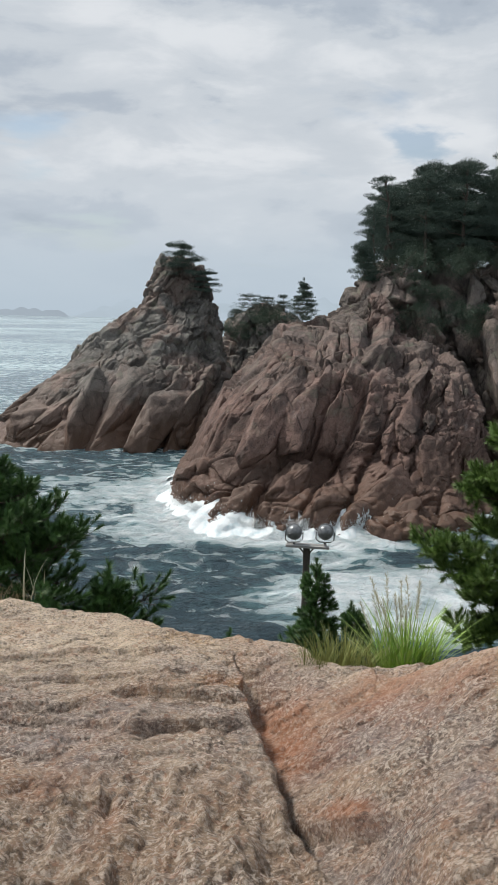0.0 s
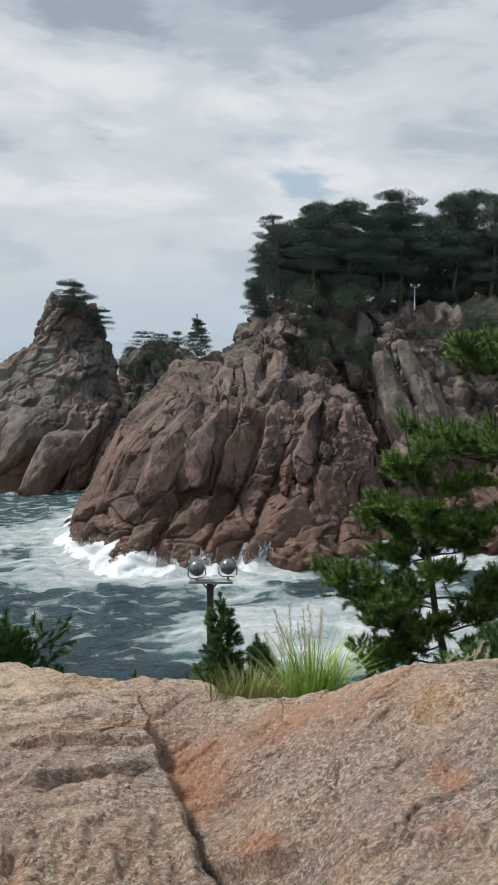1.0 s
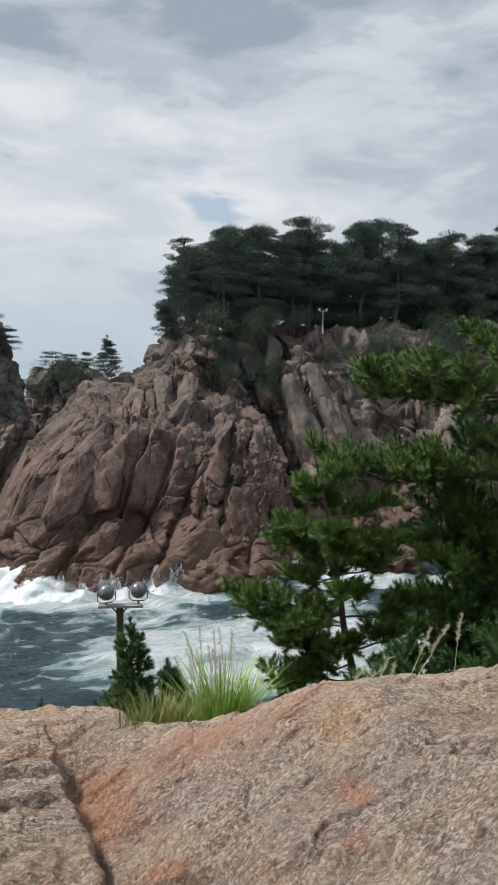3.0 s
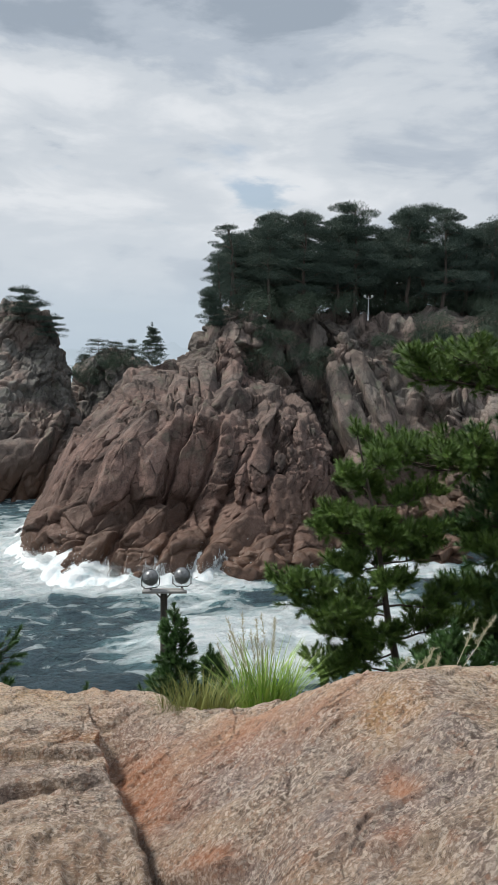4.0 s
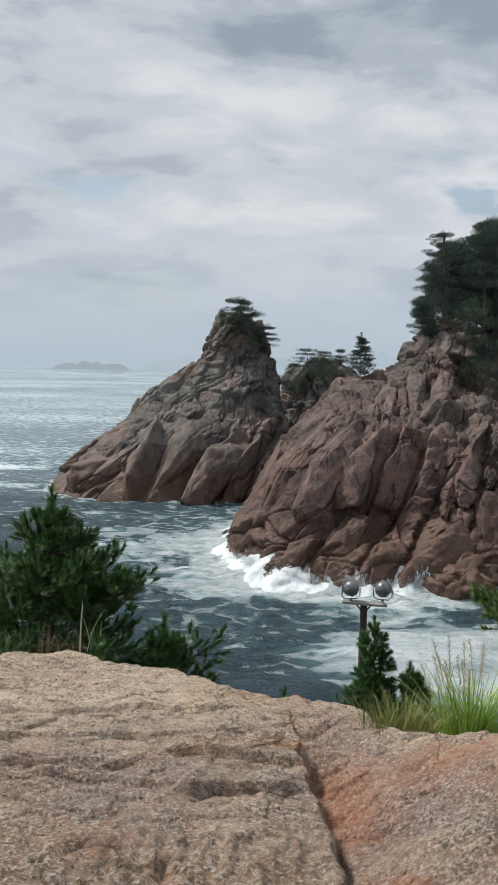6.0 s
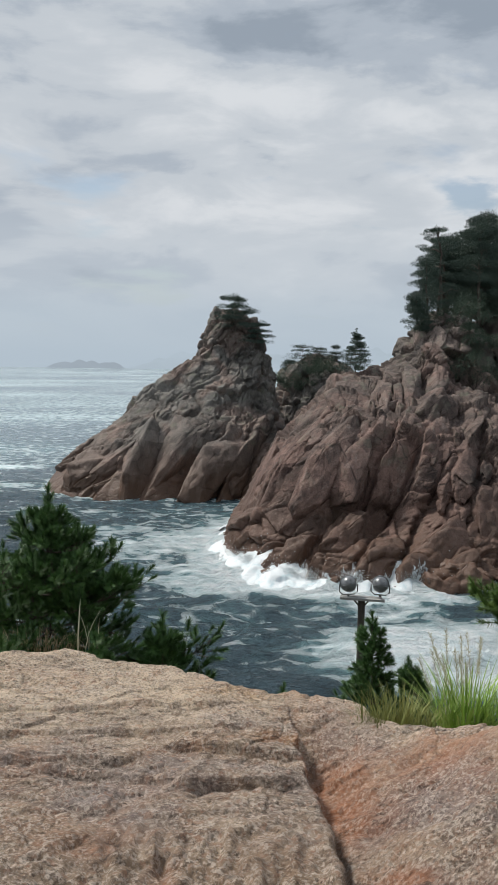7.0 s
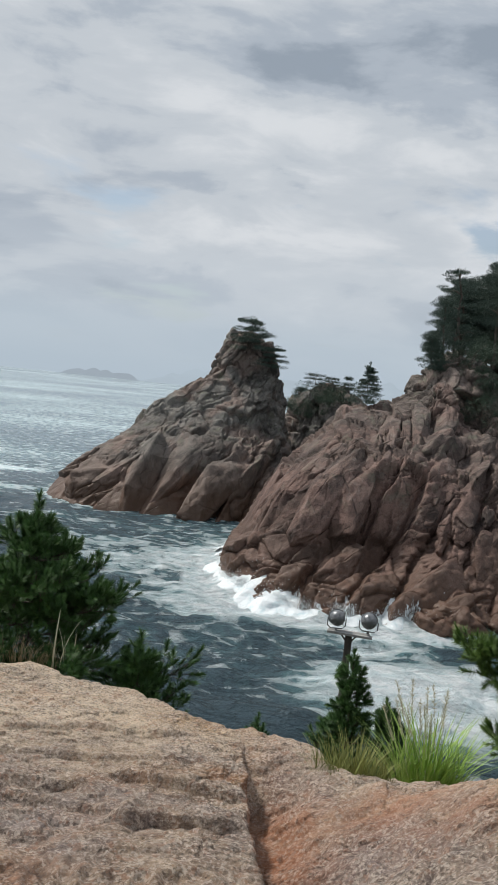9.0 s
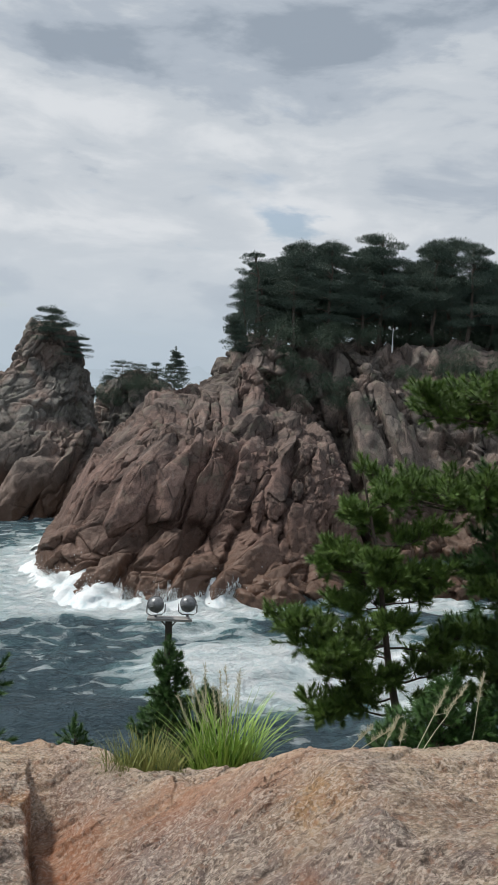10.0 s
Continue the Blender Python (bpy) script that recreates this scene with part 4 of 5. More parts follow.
# ---------------------------------------------------------------- near hillside and the granite slab underfoot
def hill_height(x, y):
    z = np.interp(y, [-60, -5, 2, 5, 8, 12, 25, 36, 44, 60], [19.0, 17.6, 17.0, 15.8, 13.2, 11.0, 4.6, -0.6, -2.6, -5.0])
    z = z + np.clip((x - 5) * 0.10, -0.3, 1.6) * np.clip(y / 8, 0, 1) + np.clip(-x - 3, 0, 6) * 0.05
    return z


def build_hill():
    xs, ys = np.arange(-70, 90, 0.7), np.arange(-60, 60, 0.5)
    X, Y = np.meshgrid(xs, ys)
    p = np.stack([X.ravel(), Y.ravel(), X.ravel() * 0], 1)
    p[:, 2] = hill_height(p[:, 0], p[:, 1]) + fbm(p * 0.3, 5, 7) * 0.35 * np.clip(np.hypot(p[:, 0], p[:, 1] - 3) / 8, 0.1, 1)
    s, e, f1 = blocks(p / 3.2, 77)
    p[:, 2] += np.where(p[:, 1] > 14, s * 0.5, 0)
    hill = mesh_object("ground", p, grid_quads(len(ys), len(xs)), mat=SOIL)
    tagged(hill, "steep dark hillside of soil and rock above the sea", "ground", kind="structure")


build_hill()


def joint_x(y):
    """Where the open joint between the two slabs runs."""
    return np.interp(y, [-3, 1.2, 2.0, 2.30, 2.60, 2.85, 3.10, 3.45, 3.75, 4.2, 5], [0.95, 0.50, 0.365, 0.318, 0.282, 0.252, 0.232, 0.208, 0.195, 0.17, 0.13])


def slab_edge(x):
    """How far out the top of the slabs reaches before it turns down."""
    return np.interp(x, [-6, -1.5, -1.2, -0.85, -0.52, -0.36, -0.13, 0.13, 0.22, 0.34, 0.48, 0.58, 0.66, 0.72, 0.80, 0.90, 1.07, 1.20, 1.45, 1.70, 2.0, 6],
                     [4.9, 5.06, 5.09, 5.02, 4.91, 4.68, 4.44, 4.21, 4.25, 4.20, 4.08, 3.98, 3.80, 3.60, 3.45, 3.25, 3.06, 2.88, 2.78, 2.77, 2.80, 3.1])


def slab_base(x, y):
    """The two slabs without their relief: the western one almost level, the eastern one rising to the east."""
    left = 17.90 - 0.13 * (y - 3.0) + 0.02 * (x + 0.3)
    right = 17.76 + 0.60 * np.clip(x - 0.43, -0.12, 0.80) + 0.03 * np.clip(x - 1.23, 0, 9) - 0.20 * (y - 3.1)
    return left, right


def bar(v, lo, hi, soft):
    """1 between lo and hi, with soft ends."""
    return np.clip(np.minimum(v - lo, hi - v) / soft, 0, 1)


def slab_height(x, y):
    p = np.stack([x, y, np.zeros_like(x)], 1)
    wob = fbm(p * 1.3 + 9, 4, 301) * 0.05
    jag = fbm(p * 5.0 + 2, 4, 303, 0.6)
    c = joint_x(y) + 0.014 * fbm(p * 5.0, 4, 305, 0.6)
    open_joint = np.clip((3.62 - y) / 0.35, 0, 1)
    left, right = slab_base(x, y)
    # ledges of the western slab: thin layers that break off towards the viewer
    for line, drop, x0, x1 in ((3.40 - 0.36 * (x + 0.34), 0.055, -0.42, 0.26), (2.93 + 0.02 * x, 0.058, -0.32, 0.24), (3.02 - 0.30 * (x + 0.3), 0.035, -0.9, -0.26), (3.34 + 0.10 * x, 0.030, -1.5, -0.42), (4.05 + 0.12 * x, 0.030, -1.6, -0.05), (3.70 + 0.10 * x, 0.024, -1.3, 0.05)):
        d = y - line - wob * 0.5 - jag * 0.020
        left = left + bar(x, x0, x1, 0.10) * drop * (np.clip(d / 0.014, -1, 1) * 0.5 - np.clip(d * 2.2, -0.5, 0.5))
        left = left - bar(x, x0, x1, 0.10) * drop * 0.75 * np.exp(-(d / 0.012) ** 2)
    # a knobbly rib of harder rock between two of them, ending in a round knob
    d = y - 3.02 - 0.03 * x - wob * 0.4
    left = left + 0.018 * np.exp(-(d / 0.045) ** 2) * bar(x, -0.26, 0.22, 0.05) * np.clip(0.8 + 0.9 * value_noise(p * np.array([17.0, 6.0, 1.0]), 345), 0.2, 1.6)
    left = left + 0.034 * np.exp(-(((x + 0.255) / 0.045) ** 2 + ((y - 2.97) / 0.07) ** 2))
    # the western slab's near end: rougher, furrowed away from the viewer
    near_end = np.clip((2.60 + 0.05 * x + wob - y) / 0.10, 0, 1) * np.clip((x + 0.75) / 0.3, 0, 1)
    left = left - 0.030 * near_end + near_end * (0.030 * fbm(p * np.array([7.5, 3.0, 1.0]) + 3, 4, 351, 0.6) + 0.018 * value_noise(p * np.array([26.0, 8.0, 1.0]), 353))
    # the eastern slab: scattered hollows, a low lip near the viewer, a scar with a sharp lower edge
    right = right + 0.030 * fbm(p * 2.6 + 5, 3, 361)
    right = right - 0.045 * np.exp(-(((x - 0.605) / 0.022) ** 2 + ((y - 3.0) / 0.030) ** 2))
    low = 2.34 - 1.05 * (x - 0.46) + wob + jag * 0.03
    right = right + 0.07 * np.clip((y - low) / 0.035, -1, 0) * np.clip((0.66 - x) / 0.12, 0, 1)
    scar = y - 1.80 + 0.9 * (x - 0.89) - jag * 0.03
    right = right + 0.030 * np.clip(scar / 0.02, -1, 0) * bar(x, 0.78, 0.98, 0.05) * np.clip(1 + scar / 0.3, 0, 1)
    for x0, y0, ax, ay, deep in ((0.42, 3.05, 0.07, 0.05, 0.03), (0.47, 2.78, 0.05, 0.05, 0.025), (0.72, 3.30, 0.06, 0.03, 0.02), (0.95, 2.60, 0.12, 0.04, 0.02), (1.00, 2.06, 0.05, 0.08, 0.03)):
        right = right - deep * np.exp(-(((x - x0) / ax) ** 2 + ((y - y0) / ay) ** 2))
    # behind the joint's end the eastern slab runs up to the western one's crest
    fade = np.clip((y - 3.55 - 0.03 * jag) / 0.52, 0, 1)
    merge = fade * fade * (3 - 2 * fade) * np.clip((0.70 - x) / 0.12, 0, 1)
    z = np.where(x < c, left, right) * (1 - merge) + left * merge
    z = z - open_joint * 0.05 * np.exp(-((x - c - 0.016) / 0.022) ** 2)
    over = np.clip(y - slab_edge(x) - wob * 0.6, 0, 9)
    east = np.clip((x - 0.58) / 0.08, 0, 1)
    z = z - (1 - east) * (0.55 * over + 0.8 * over ** 1.5) - east * (0.30 * over + 0.06 * over ** 2 + 2.2 * np.clip(over - 1.75, 0, 9))
    z = z - 0.10 * np.clip(np.abs(x) - 4.2, 0, 9) ** 2 - 0.08 * np.clip(-2.5 - y, 0, 9) ** 2
    close = bar(y, 1.2, 5.6, 0.30) * bar(x, -2.2, 3.7, 0.35)
    for cell, step, groove, seed in (((2.6, 4.0, 1.0), 0.012, 0.006, 311), ((6.5, 13.0, 1.0), 0.008, 0.004, 313), ((18.0, 26.0, 1.0), 0.0025, 0.001, 314)):
        s, e, f1 = blocks((p + np.stack([jag, jag, jag * 0], 1) * 0.02) * np.array(cell) + 4, seed)
        z = z + (step * s - groove * np.clip(1 - e / 0.10, 0, 1)) * (close if cell[0] > 10 else 1.0)
    return z + wob * 0.4 + 0.012 * fbm(p * np.array([5.0, 8.0, 1.0]), 4, 321) + 0.005 * close * fbm(p * np.array([20.0, 28.0, 1.0]), 3, 331)


def build_slab():
    xs = graded(-1.9, 2.6, 0.0090, -7, 8, 1.2)
    ys = graded(1.42, 5.1, 0.0100, -6, 7.6, 1.2)
    X, Y = np.meshgrid(xs, ys)
    x, y = X.ravel(), Y.ravel()
    z = slab_height(x, y)
    p = np.stack([x, y, x * 0], 1)
    d = x - joint_x(y)

    def spot(x0, y0, ax, ay):
        return np.exp(-(((x - x0) / ax) ** 2 + ((y - y0) / ay) ** 2))

    rust = np.exp(-((d - 0.12) / 0.20) ** 2) * (d > -0.01) * np.clip((y - 2.60) / 0.35, 0, 1) * np.clip((3.80 - y) / 0.30, 0.15, 1)
    for amount, where in ((1.0, np.exp(-(((x - 0.48) / 0.09) ** 2 + ((y - 2.37 + 1.05 * (x - 0.46)) / 0.05) ** 2))), (1.0, spot(1.00, 2.06, 0.035, 0.09)), (0.6, spot(0.90, 1.86, 0.05, 0.06)), (0.7, spot(0.80, 3.2, 0.30, 0.25)), (0.55, spot(1.05, 2.85, 0.30, 0.16)), (0.5, spot(-0.25, 2.28, 0.05, 0.14)), (0.35, spot(-0.5, 2.5, 0.12, 0.10)), (0.5, spot(0.12, 3.52, 0.10, 0.06))):
        rust = np.maximum(rust, amount * where)
    gold = np.maximum(0.9 * spot(1.14, 2.46, 0.10, 0.18), np.maximum(0.5 * spot(-0.05, 4.25, 0.35, 0.14), 0.6 * spot(0.10, 3.50, 0.14, 0.07)))
    # a gradient painted into the colour: paler towards the crest, browner at the near end
    second_tone = np.clip((y - 3.35 - 0.25 * fbm(p * 1.7, 3, 371)) / 0.8, 0, 1) * (d < 0.1) + np.clip(1 - (slab_edge(x) - y) / 0.45, 0, 1) * (d >= 0.1) * 0.8
    brown = np.clip((2.55 + 0.2 * fbm(p * 1.9 + 7, 3, 373) - y) / 0.25, 0, 1) * (d < 0)
    slab = mesh_object("rock_slab", np.stack([x, y, z], 1), grid_quads(len(ys), len(xs)), mat=NEAR_ROCK, attrs={"rust": rust, "gold": gold, "second_tone": second_tone, "brown": brown})
    tagged(slab, "coarse beige and rust-stained granite slab split by an open joint", "rock")


build_slab()


# ---------------------------------------------------------------- trees
def blade_cloud(rng, centres, radii, n, length, width, up=0.5):
    """Loose tufts: n narrow blades in each flattened ball."""
    k = len(centres) * n
    d = rng.normal(size=(k, 3))
    d /= np.linalg.norm(d, axis=1, keepdims=True)
    r = rng.uniform(0.25, 1.0, (k, 1)) ** 0.6
    base = np.repeat(np.asarray(centres), n, 0) + d * r * np.repeat(np.asarray(radii), n, 0)
    way = d * 0.8 + rng.normal(size=(k, 3)) * 0.55 + np.array([0, 0, up])
    way /= np.linalg.norm(way, axis=1, keepdims=True)
    side = np.cross(way, rng.normal(size=(k, 3)))
    side /= np.maximum(np.linalg.norm(side, axis=1, keepdims=True), 1e-6)
    ln = length * rng.uniform(0.6, 1.3, (k, 1))
    w = width * rng.uniform(0.6, 1.3, (k, 1))
    v = np.stack([base - side * w, base + side * w, base + way * ln], 1).reshape(-1, 3)
    return v, np.arange(3 * k).reshape(-1, 3)


def limb_path(rng, start, end, sag, n=6, wob=0.05):
    start, end = np.asarray(start, float), np.asarray(end, float)
    t = np.linspace(0, 1, n)[:, None]
    p = start + (end - start) * t + np.array([0, 0, sag]) * np.sin(t * np.pi)
    ln = np.linalg.norm(end - start)
    p[1:-1] += rng.normal(size=(n - 2, 3)) * wob * ln
    return p


def forest_pine(seed, h, spread, bare, label, lean=(0, 0), layers=5, tuft=1.0, needles=FAR_NEEDLES, flat=0.34, name="pine_tree", category="pine tree", per=9, blades=110):
    """A red pine: a bare curved trunk and flat cushions of needles on spreading limbs."""
    rng = np.random.default_rng(seed)
    tree = thing(name, label, category)
    top = np.array([lean[0], lean[1], h])
    trunk = limb_path(rng, (0, 0, -0.8), top, 0.0, 9, 0.012)
    trunk[:, :2] += np.sin(np.linspace(0, 3.0, 9))[:, None] * rng.normal(size=2) * h * 0.03
    pieces = [tube(trunk, np.linspace(0.021 * h + 0.03, 0.004 * h + 0.015, 9), 7)]
    centres, radii = [], []
    for k in range(layers):
        f = bare + (1 - bare) * (k + 0.5) / layers
        reach = spread * (1.0 - 0.55 * ((f - bare) / (1 - bare)) ** 1.6) * rng.uniform(0.8, 1.1)
        origin = np.array([np.interp(f, np.linspace(0, 1, 9), trunk[:, i]) for i in range(3)])
        for j in range(per):
            a = rng.uniform(0, 2 * np.pi)
            rr = reach * rng.uniform(0.25, 1.0)
            tip = origin + np.array([math.cos(a) * rr, math.sin(a) * rr, rng.uniform(-0.03, 0.06) * h])
            if j % 3 == 0:
                pieces.append(tube(limb_path(rng, origin - (0, 0, 0.04 * h), tip, 0.02 * h, 5), np.linspace(0.006 * h + 0.012, 0.012, 5), 5))
            s = rng.uniform(0.6, 1.2) * tuft * (1.1 - 0.35 * (f - bare) / (1 - bare))
            centres.append(tip)
            radii.append((s * 1.15, s * 1.15, s * flat))
    centres.append(top)
    radii.append((tuft, tuft, tuft * 0.5))
    under(mesh_object("trunk", *joined(pieces), mat=FAR_BARK), tree)
    v, f = blade_cloud(rng, centres, radii, blades, 0.10 + 0.13 * tuft, 0.012 + 0.013 * tuft, 0.8)
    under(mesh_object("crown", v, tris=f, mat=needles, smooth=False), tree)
    return tree


def shrub(seed, size, label, mat=SHRUB_LEAVES):
    rng = np.random.default_rng(seed)
    bush = thing("shrub", label, "shrub", group="shrubs on the cliff")
    pieces, centres, radii = [], [], []
    for _ in range(9):
        tip = np.array([rng.uniform(-1, 1), rng.uniform(-1, 1), rng.uniform(0.35, 1.0)]) * size
        pieces.append(tube(limb_path(rng, (0, 0, -0.3), tip, 0.1, 5), np.linspace(0.06, 0.015, 5), 5))
        centres.append(tip)
        radii.append(np.array([0.6, 0.6, 0.42]) * size * rng.uniform(0.6, 1.0))
    under(mesh_object("stem", *joined(pieces), mat=FAR_BARK), bush)
    v, f = blade_cloud(rng, centres, radii, 330, 0.28, 0.032, 0.4)
    under(mesh_object("foliage", v, tris=f, mat=mat, smooth=False), bush)
    return bush


def place_forest():
    rng = np.random.default_rng(5)
    label = "tall dark green red pine with a flat layered crown"
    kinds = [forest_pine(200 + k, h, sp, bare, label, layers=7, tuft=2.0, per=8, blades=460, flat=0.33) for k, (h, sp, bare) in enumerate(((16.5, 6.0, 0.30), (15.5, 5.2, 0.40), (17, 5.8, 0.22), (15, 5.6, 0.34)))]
    spots = []
    for row, (y0, gap) in enumerate(((114, 5.0), (120, 5.0), (128, 5.4), (138, 6.0), (150, 7.0), (165, 7.0))):
        x = 24.5 + max(row * 1.5, 0.24 * (y0 - 110))
        while x < 125:
            spots.append((x + rng.uniform(-1.2, 1.2), y0 - 0.22 * (x - 30) + rng.uniform(-2, 2), 27.0 if row < 2 else 27.5))
            x += gap * rng.uniform(0.75, 1.25)
    for k, (x, y, z) in enumerate(spots):
        src = kinds[k % 4]
        grow = rng.uniform(0.84, 1.0) * np.interp(x, [24, 30, 38, 45, 60, 125], [0.76, 0.94, 1.05, 1.0, 0.98, 1.0])
        m = pose(x, y, z - 0.6, 0, 0, rng.uniform(0, 360))
        if k < 4:
            ob = src
            ob.matrix_basis = m @ Matrix.Scale(grow, 4)
        else:
            ob = copy_thing(src, m)
            ob.matrix_basis = m @ Matrix.Scale(grow, 4)
        tagged(ob, group="pine forest on the headland")
    bushes = [shrub(300 + k, s, "dark green leafy shrub clinging to the cliff") for k, s in enumerate((2.4, 1.9, 3.0))]
    spots = []
    for _ in range(50):
        x = rng.uniform(27, 92)
        z = rng.uniform(17, 27.5)
        yf = np.interp(z, [12, 17, 22, 25, 27], [97, 101, 104, 106, 112]) - 0.22 * (x - 30)
        spots.append((x, yf + 0.3, z))
    for _ in range(70):
        x = rng.uniform(21, 105)
        spots.append((x, 112.5 - 0.22 * (x - 30) + rng.uniform(-1, 14), 27.0))
    spots += [(26.5, 105.8, 24.0), (24.8, 106.2, 25.0)]
    spots = [q for q in spots if q[0] > 24.0 + 0.26 * max(q[1] - 108, 0)]
    spots = [q for q in spots if not (abs(q[0] - 43.0) < 3.5 and q[1] < 109.5 and q[2] > 22)]
    spots += [(4.6 + 0.75 * k, 161.5 + 0.4 * k % 3, float(np.interp(4.6 + 0.75 * k, [4, 7, 13, 16], [15.6, 17.4, 18.2, 17.2])) - (k % 3) * 1.1) for k in range(0, 15, 2)]
    for k, s in enumerate(spots):
        m = pose(*s, 0, 0, rng.uniform(0, 360)) @ Matrix.Scale(rng.uniform(0.7, 1.2), 4)
        ob = bushes[k] if k < 3 else copy_thing(bushes[k % 3], m)
        ob.matrix_basis = m


place_forest()

# single trees on the rocks
crooked = forest_pine(401, 5.2, 3.5, 0.12, "small wind-bent pine with flat dark crown on the islet's peak", lean=(-0.3, -0.3), layers=5, tuft=1.15, per=14, blades=260, flat=0.38)
crooked.matrix_basis = pose(-4.7, 134.4, 26.0)
hanging = forest_pine(402, 3.4, 2.6, 0.15, "small dark pine leaning out below the islet's peak", lean=(1.2, -0.5), layers=4, tuft=0.9, per=12, blades=190, flat=0.32)
hanging.matrix_basis = pose(-1.6, 133.4, 23.4)
for k, (x, y, z, h, s) in enumerate(((8.4, 166.5, 20.0, 4.2, 4.4), (12.0, 167, 20.2, 3.6, 3.4), (5.6, 166, 18.6, 2.4, 2.2), (15.2, 168, 18.6, 5.6, 1.6))):
    t = forest_pine(410 + k, h, s, 0.2, "low dark pine on the rock behind the gap", layers=5, tuft=0.62, per=28, blades=64, flat=0.6)
    t.matrix_basis = pose(x, y, z)
for k, (x, y, z, h, s) in enumerate(((20.8, 107.0, 24.0, 5.0, 1.8), (22.4, 109.0, 24.4, 10.0, 2.6), (24.2, 110.5, 25.0, 13.4, 3.8))):
    t = forest_pine(420 + k, h, s, 0.22, "slender pine leaning out at the edge of the headland", lean=(-0.6, 0), layers=6, tuft=1.15, per=9, blades=230, flat=0.30)
    t.matrix_basis = pose(x, y, z)


def spire_conifer(seed, h, at, label):
    """A young conifer with a pointed top and tiers of drooping boughs."""
    rng = np.random.default_rng(seed)
    tree = thing("conifer", label, "conifer", at)
    pieces = [tube(limb_path(rng, (0, 0, -0.4), (0, 0, h), 0, 6, 0.005), np.linspace(0.07, 0.012, 6), 6)]
    centres, radii = [], []
    for tier in range(9):
        f = 0.07 + 0.93 * tier / 9
        reach = 0.36 * h * (1 - f) ** 0.85 + 0.08
        for j in range(9):
            a = rng.uniform(0, 2 * np.pi)
            tip = np.array([math.cos(a) * reach * rng.uniform(0.6, 1.3), math.sin(a) * reach, f * h + rng.uniform(-0.07, 0.03) * h])
            pieces.append(tube(limb_path(rng, (0, 0, f * h), tip, 0.02, 4), np.linspace(0.025, 0.008, 4), 4))
            for q in (0.55, 1.0):
                centres.append(np.array([tip[0] * q, tip[1] * q, tip[2]]))
                radii.append(np.array([0.42, 0.42, 0.12]) * (0.6 + reach * 0.6))
    centres.append(np.array([0, 0, h]))
    radii.append(np.array([0.08, 0.08, 0.25]))
    under(mesh_object("trunk", *joined(pieces), mat=FAR_BARK), tree)
    v, f = blade_cloud(rng, centres, radii, 60, 0.22, 0.03, 0.3)
    under(mesh_object("crown", v, tris=f, mat=FAR_NEEDLES, smooth=False), tree)


spire_conifer(431, 4.9, (11.7, 100.5, 19.4), "young dark conifer with pointed top standing on the rock ridge")


def needle_shoot(rng, length, needle, count):
    """One pine shoot along +z: a twig with a brush of needles."""
    f = rng.uniform(0.0, 1.0, count) ** 0.8
    a = rng.uniform(0, 2 * np.pi, count)
    open_angle = np.radians(78 - 50 * f + rng.normal(size=count) * 9)
    base = np.stack([np.zeros(count), np.zeros(count), f * length], 1)
    way = np.stack([np.sin(open_angle) * np.cos(a), np.sin(open_angle) * np.sin(a), np.cos(open_angle)], 1)
    ln = needle * rng.uniform(0.75, 1.15, count)[:, None]
    u = np.cross(way, [0.3, 0.2, 0.9])
    u /= np.linalg.norm(u, axis=1, keepdims=True)
    r = 0.0145
    v = np.stack([base + u * r * 0.5, base - u * r * 0.5, base + way * ln], 1).reshape(-1, 3)
    return v, np.arange(3 * count).reshape(-1, 3)


def turned_to(way):
    """Rotation matrices that carry +z to the given directions."""
    way = np.asarray(way, float)
    way = way / np.linalg.norm(way)
    ref = np.array([1.0, 0, 0]) if abs(way[2]) > 0.9 else np.array([0, 0, 1.0])
    a = np.cross(ref, way)
    a /= np.linalg.norm(a)
    b = np.cross(way, a)
    return np.stack([a, b, way], 1)


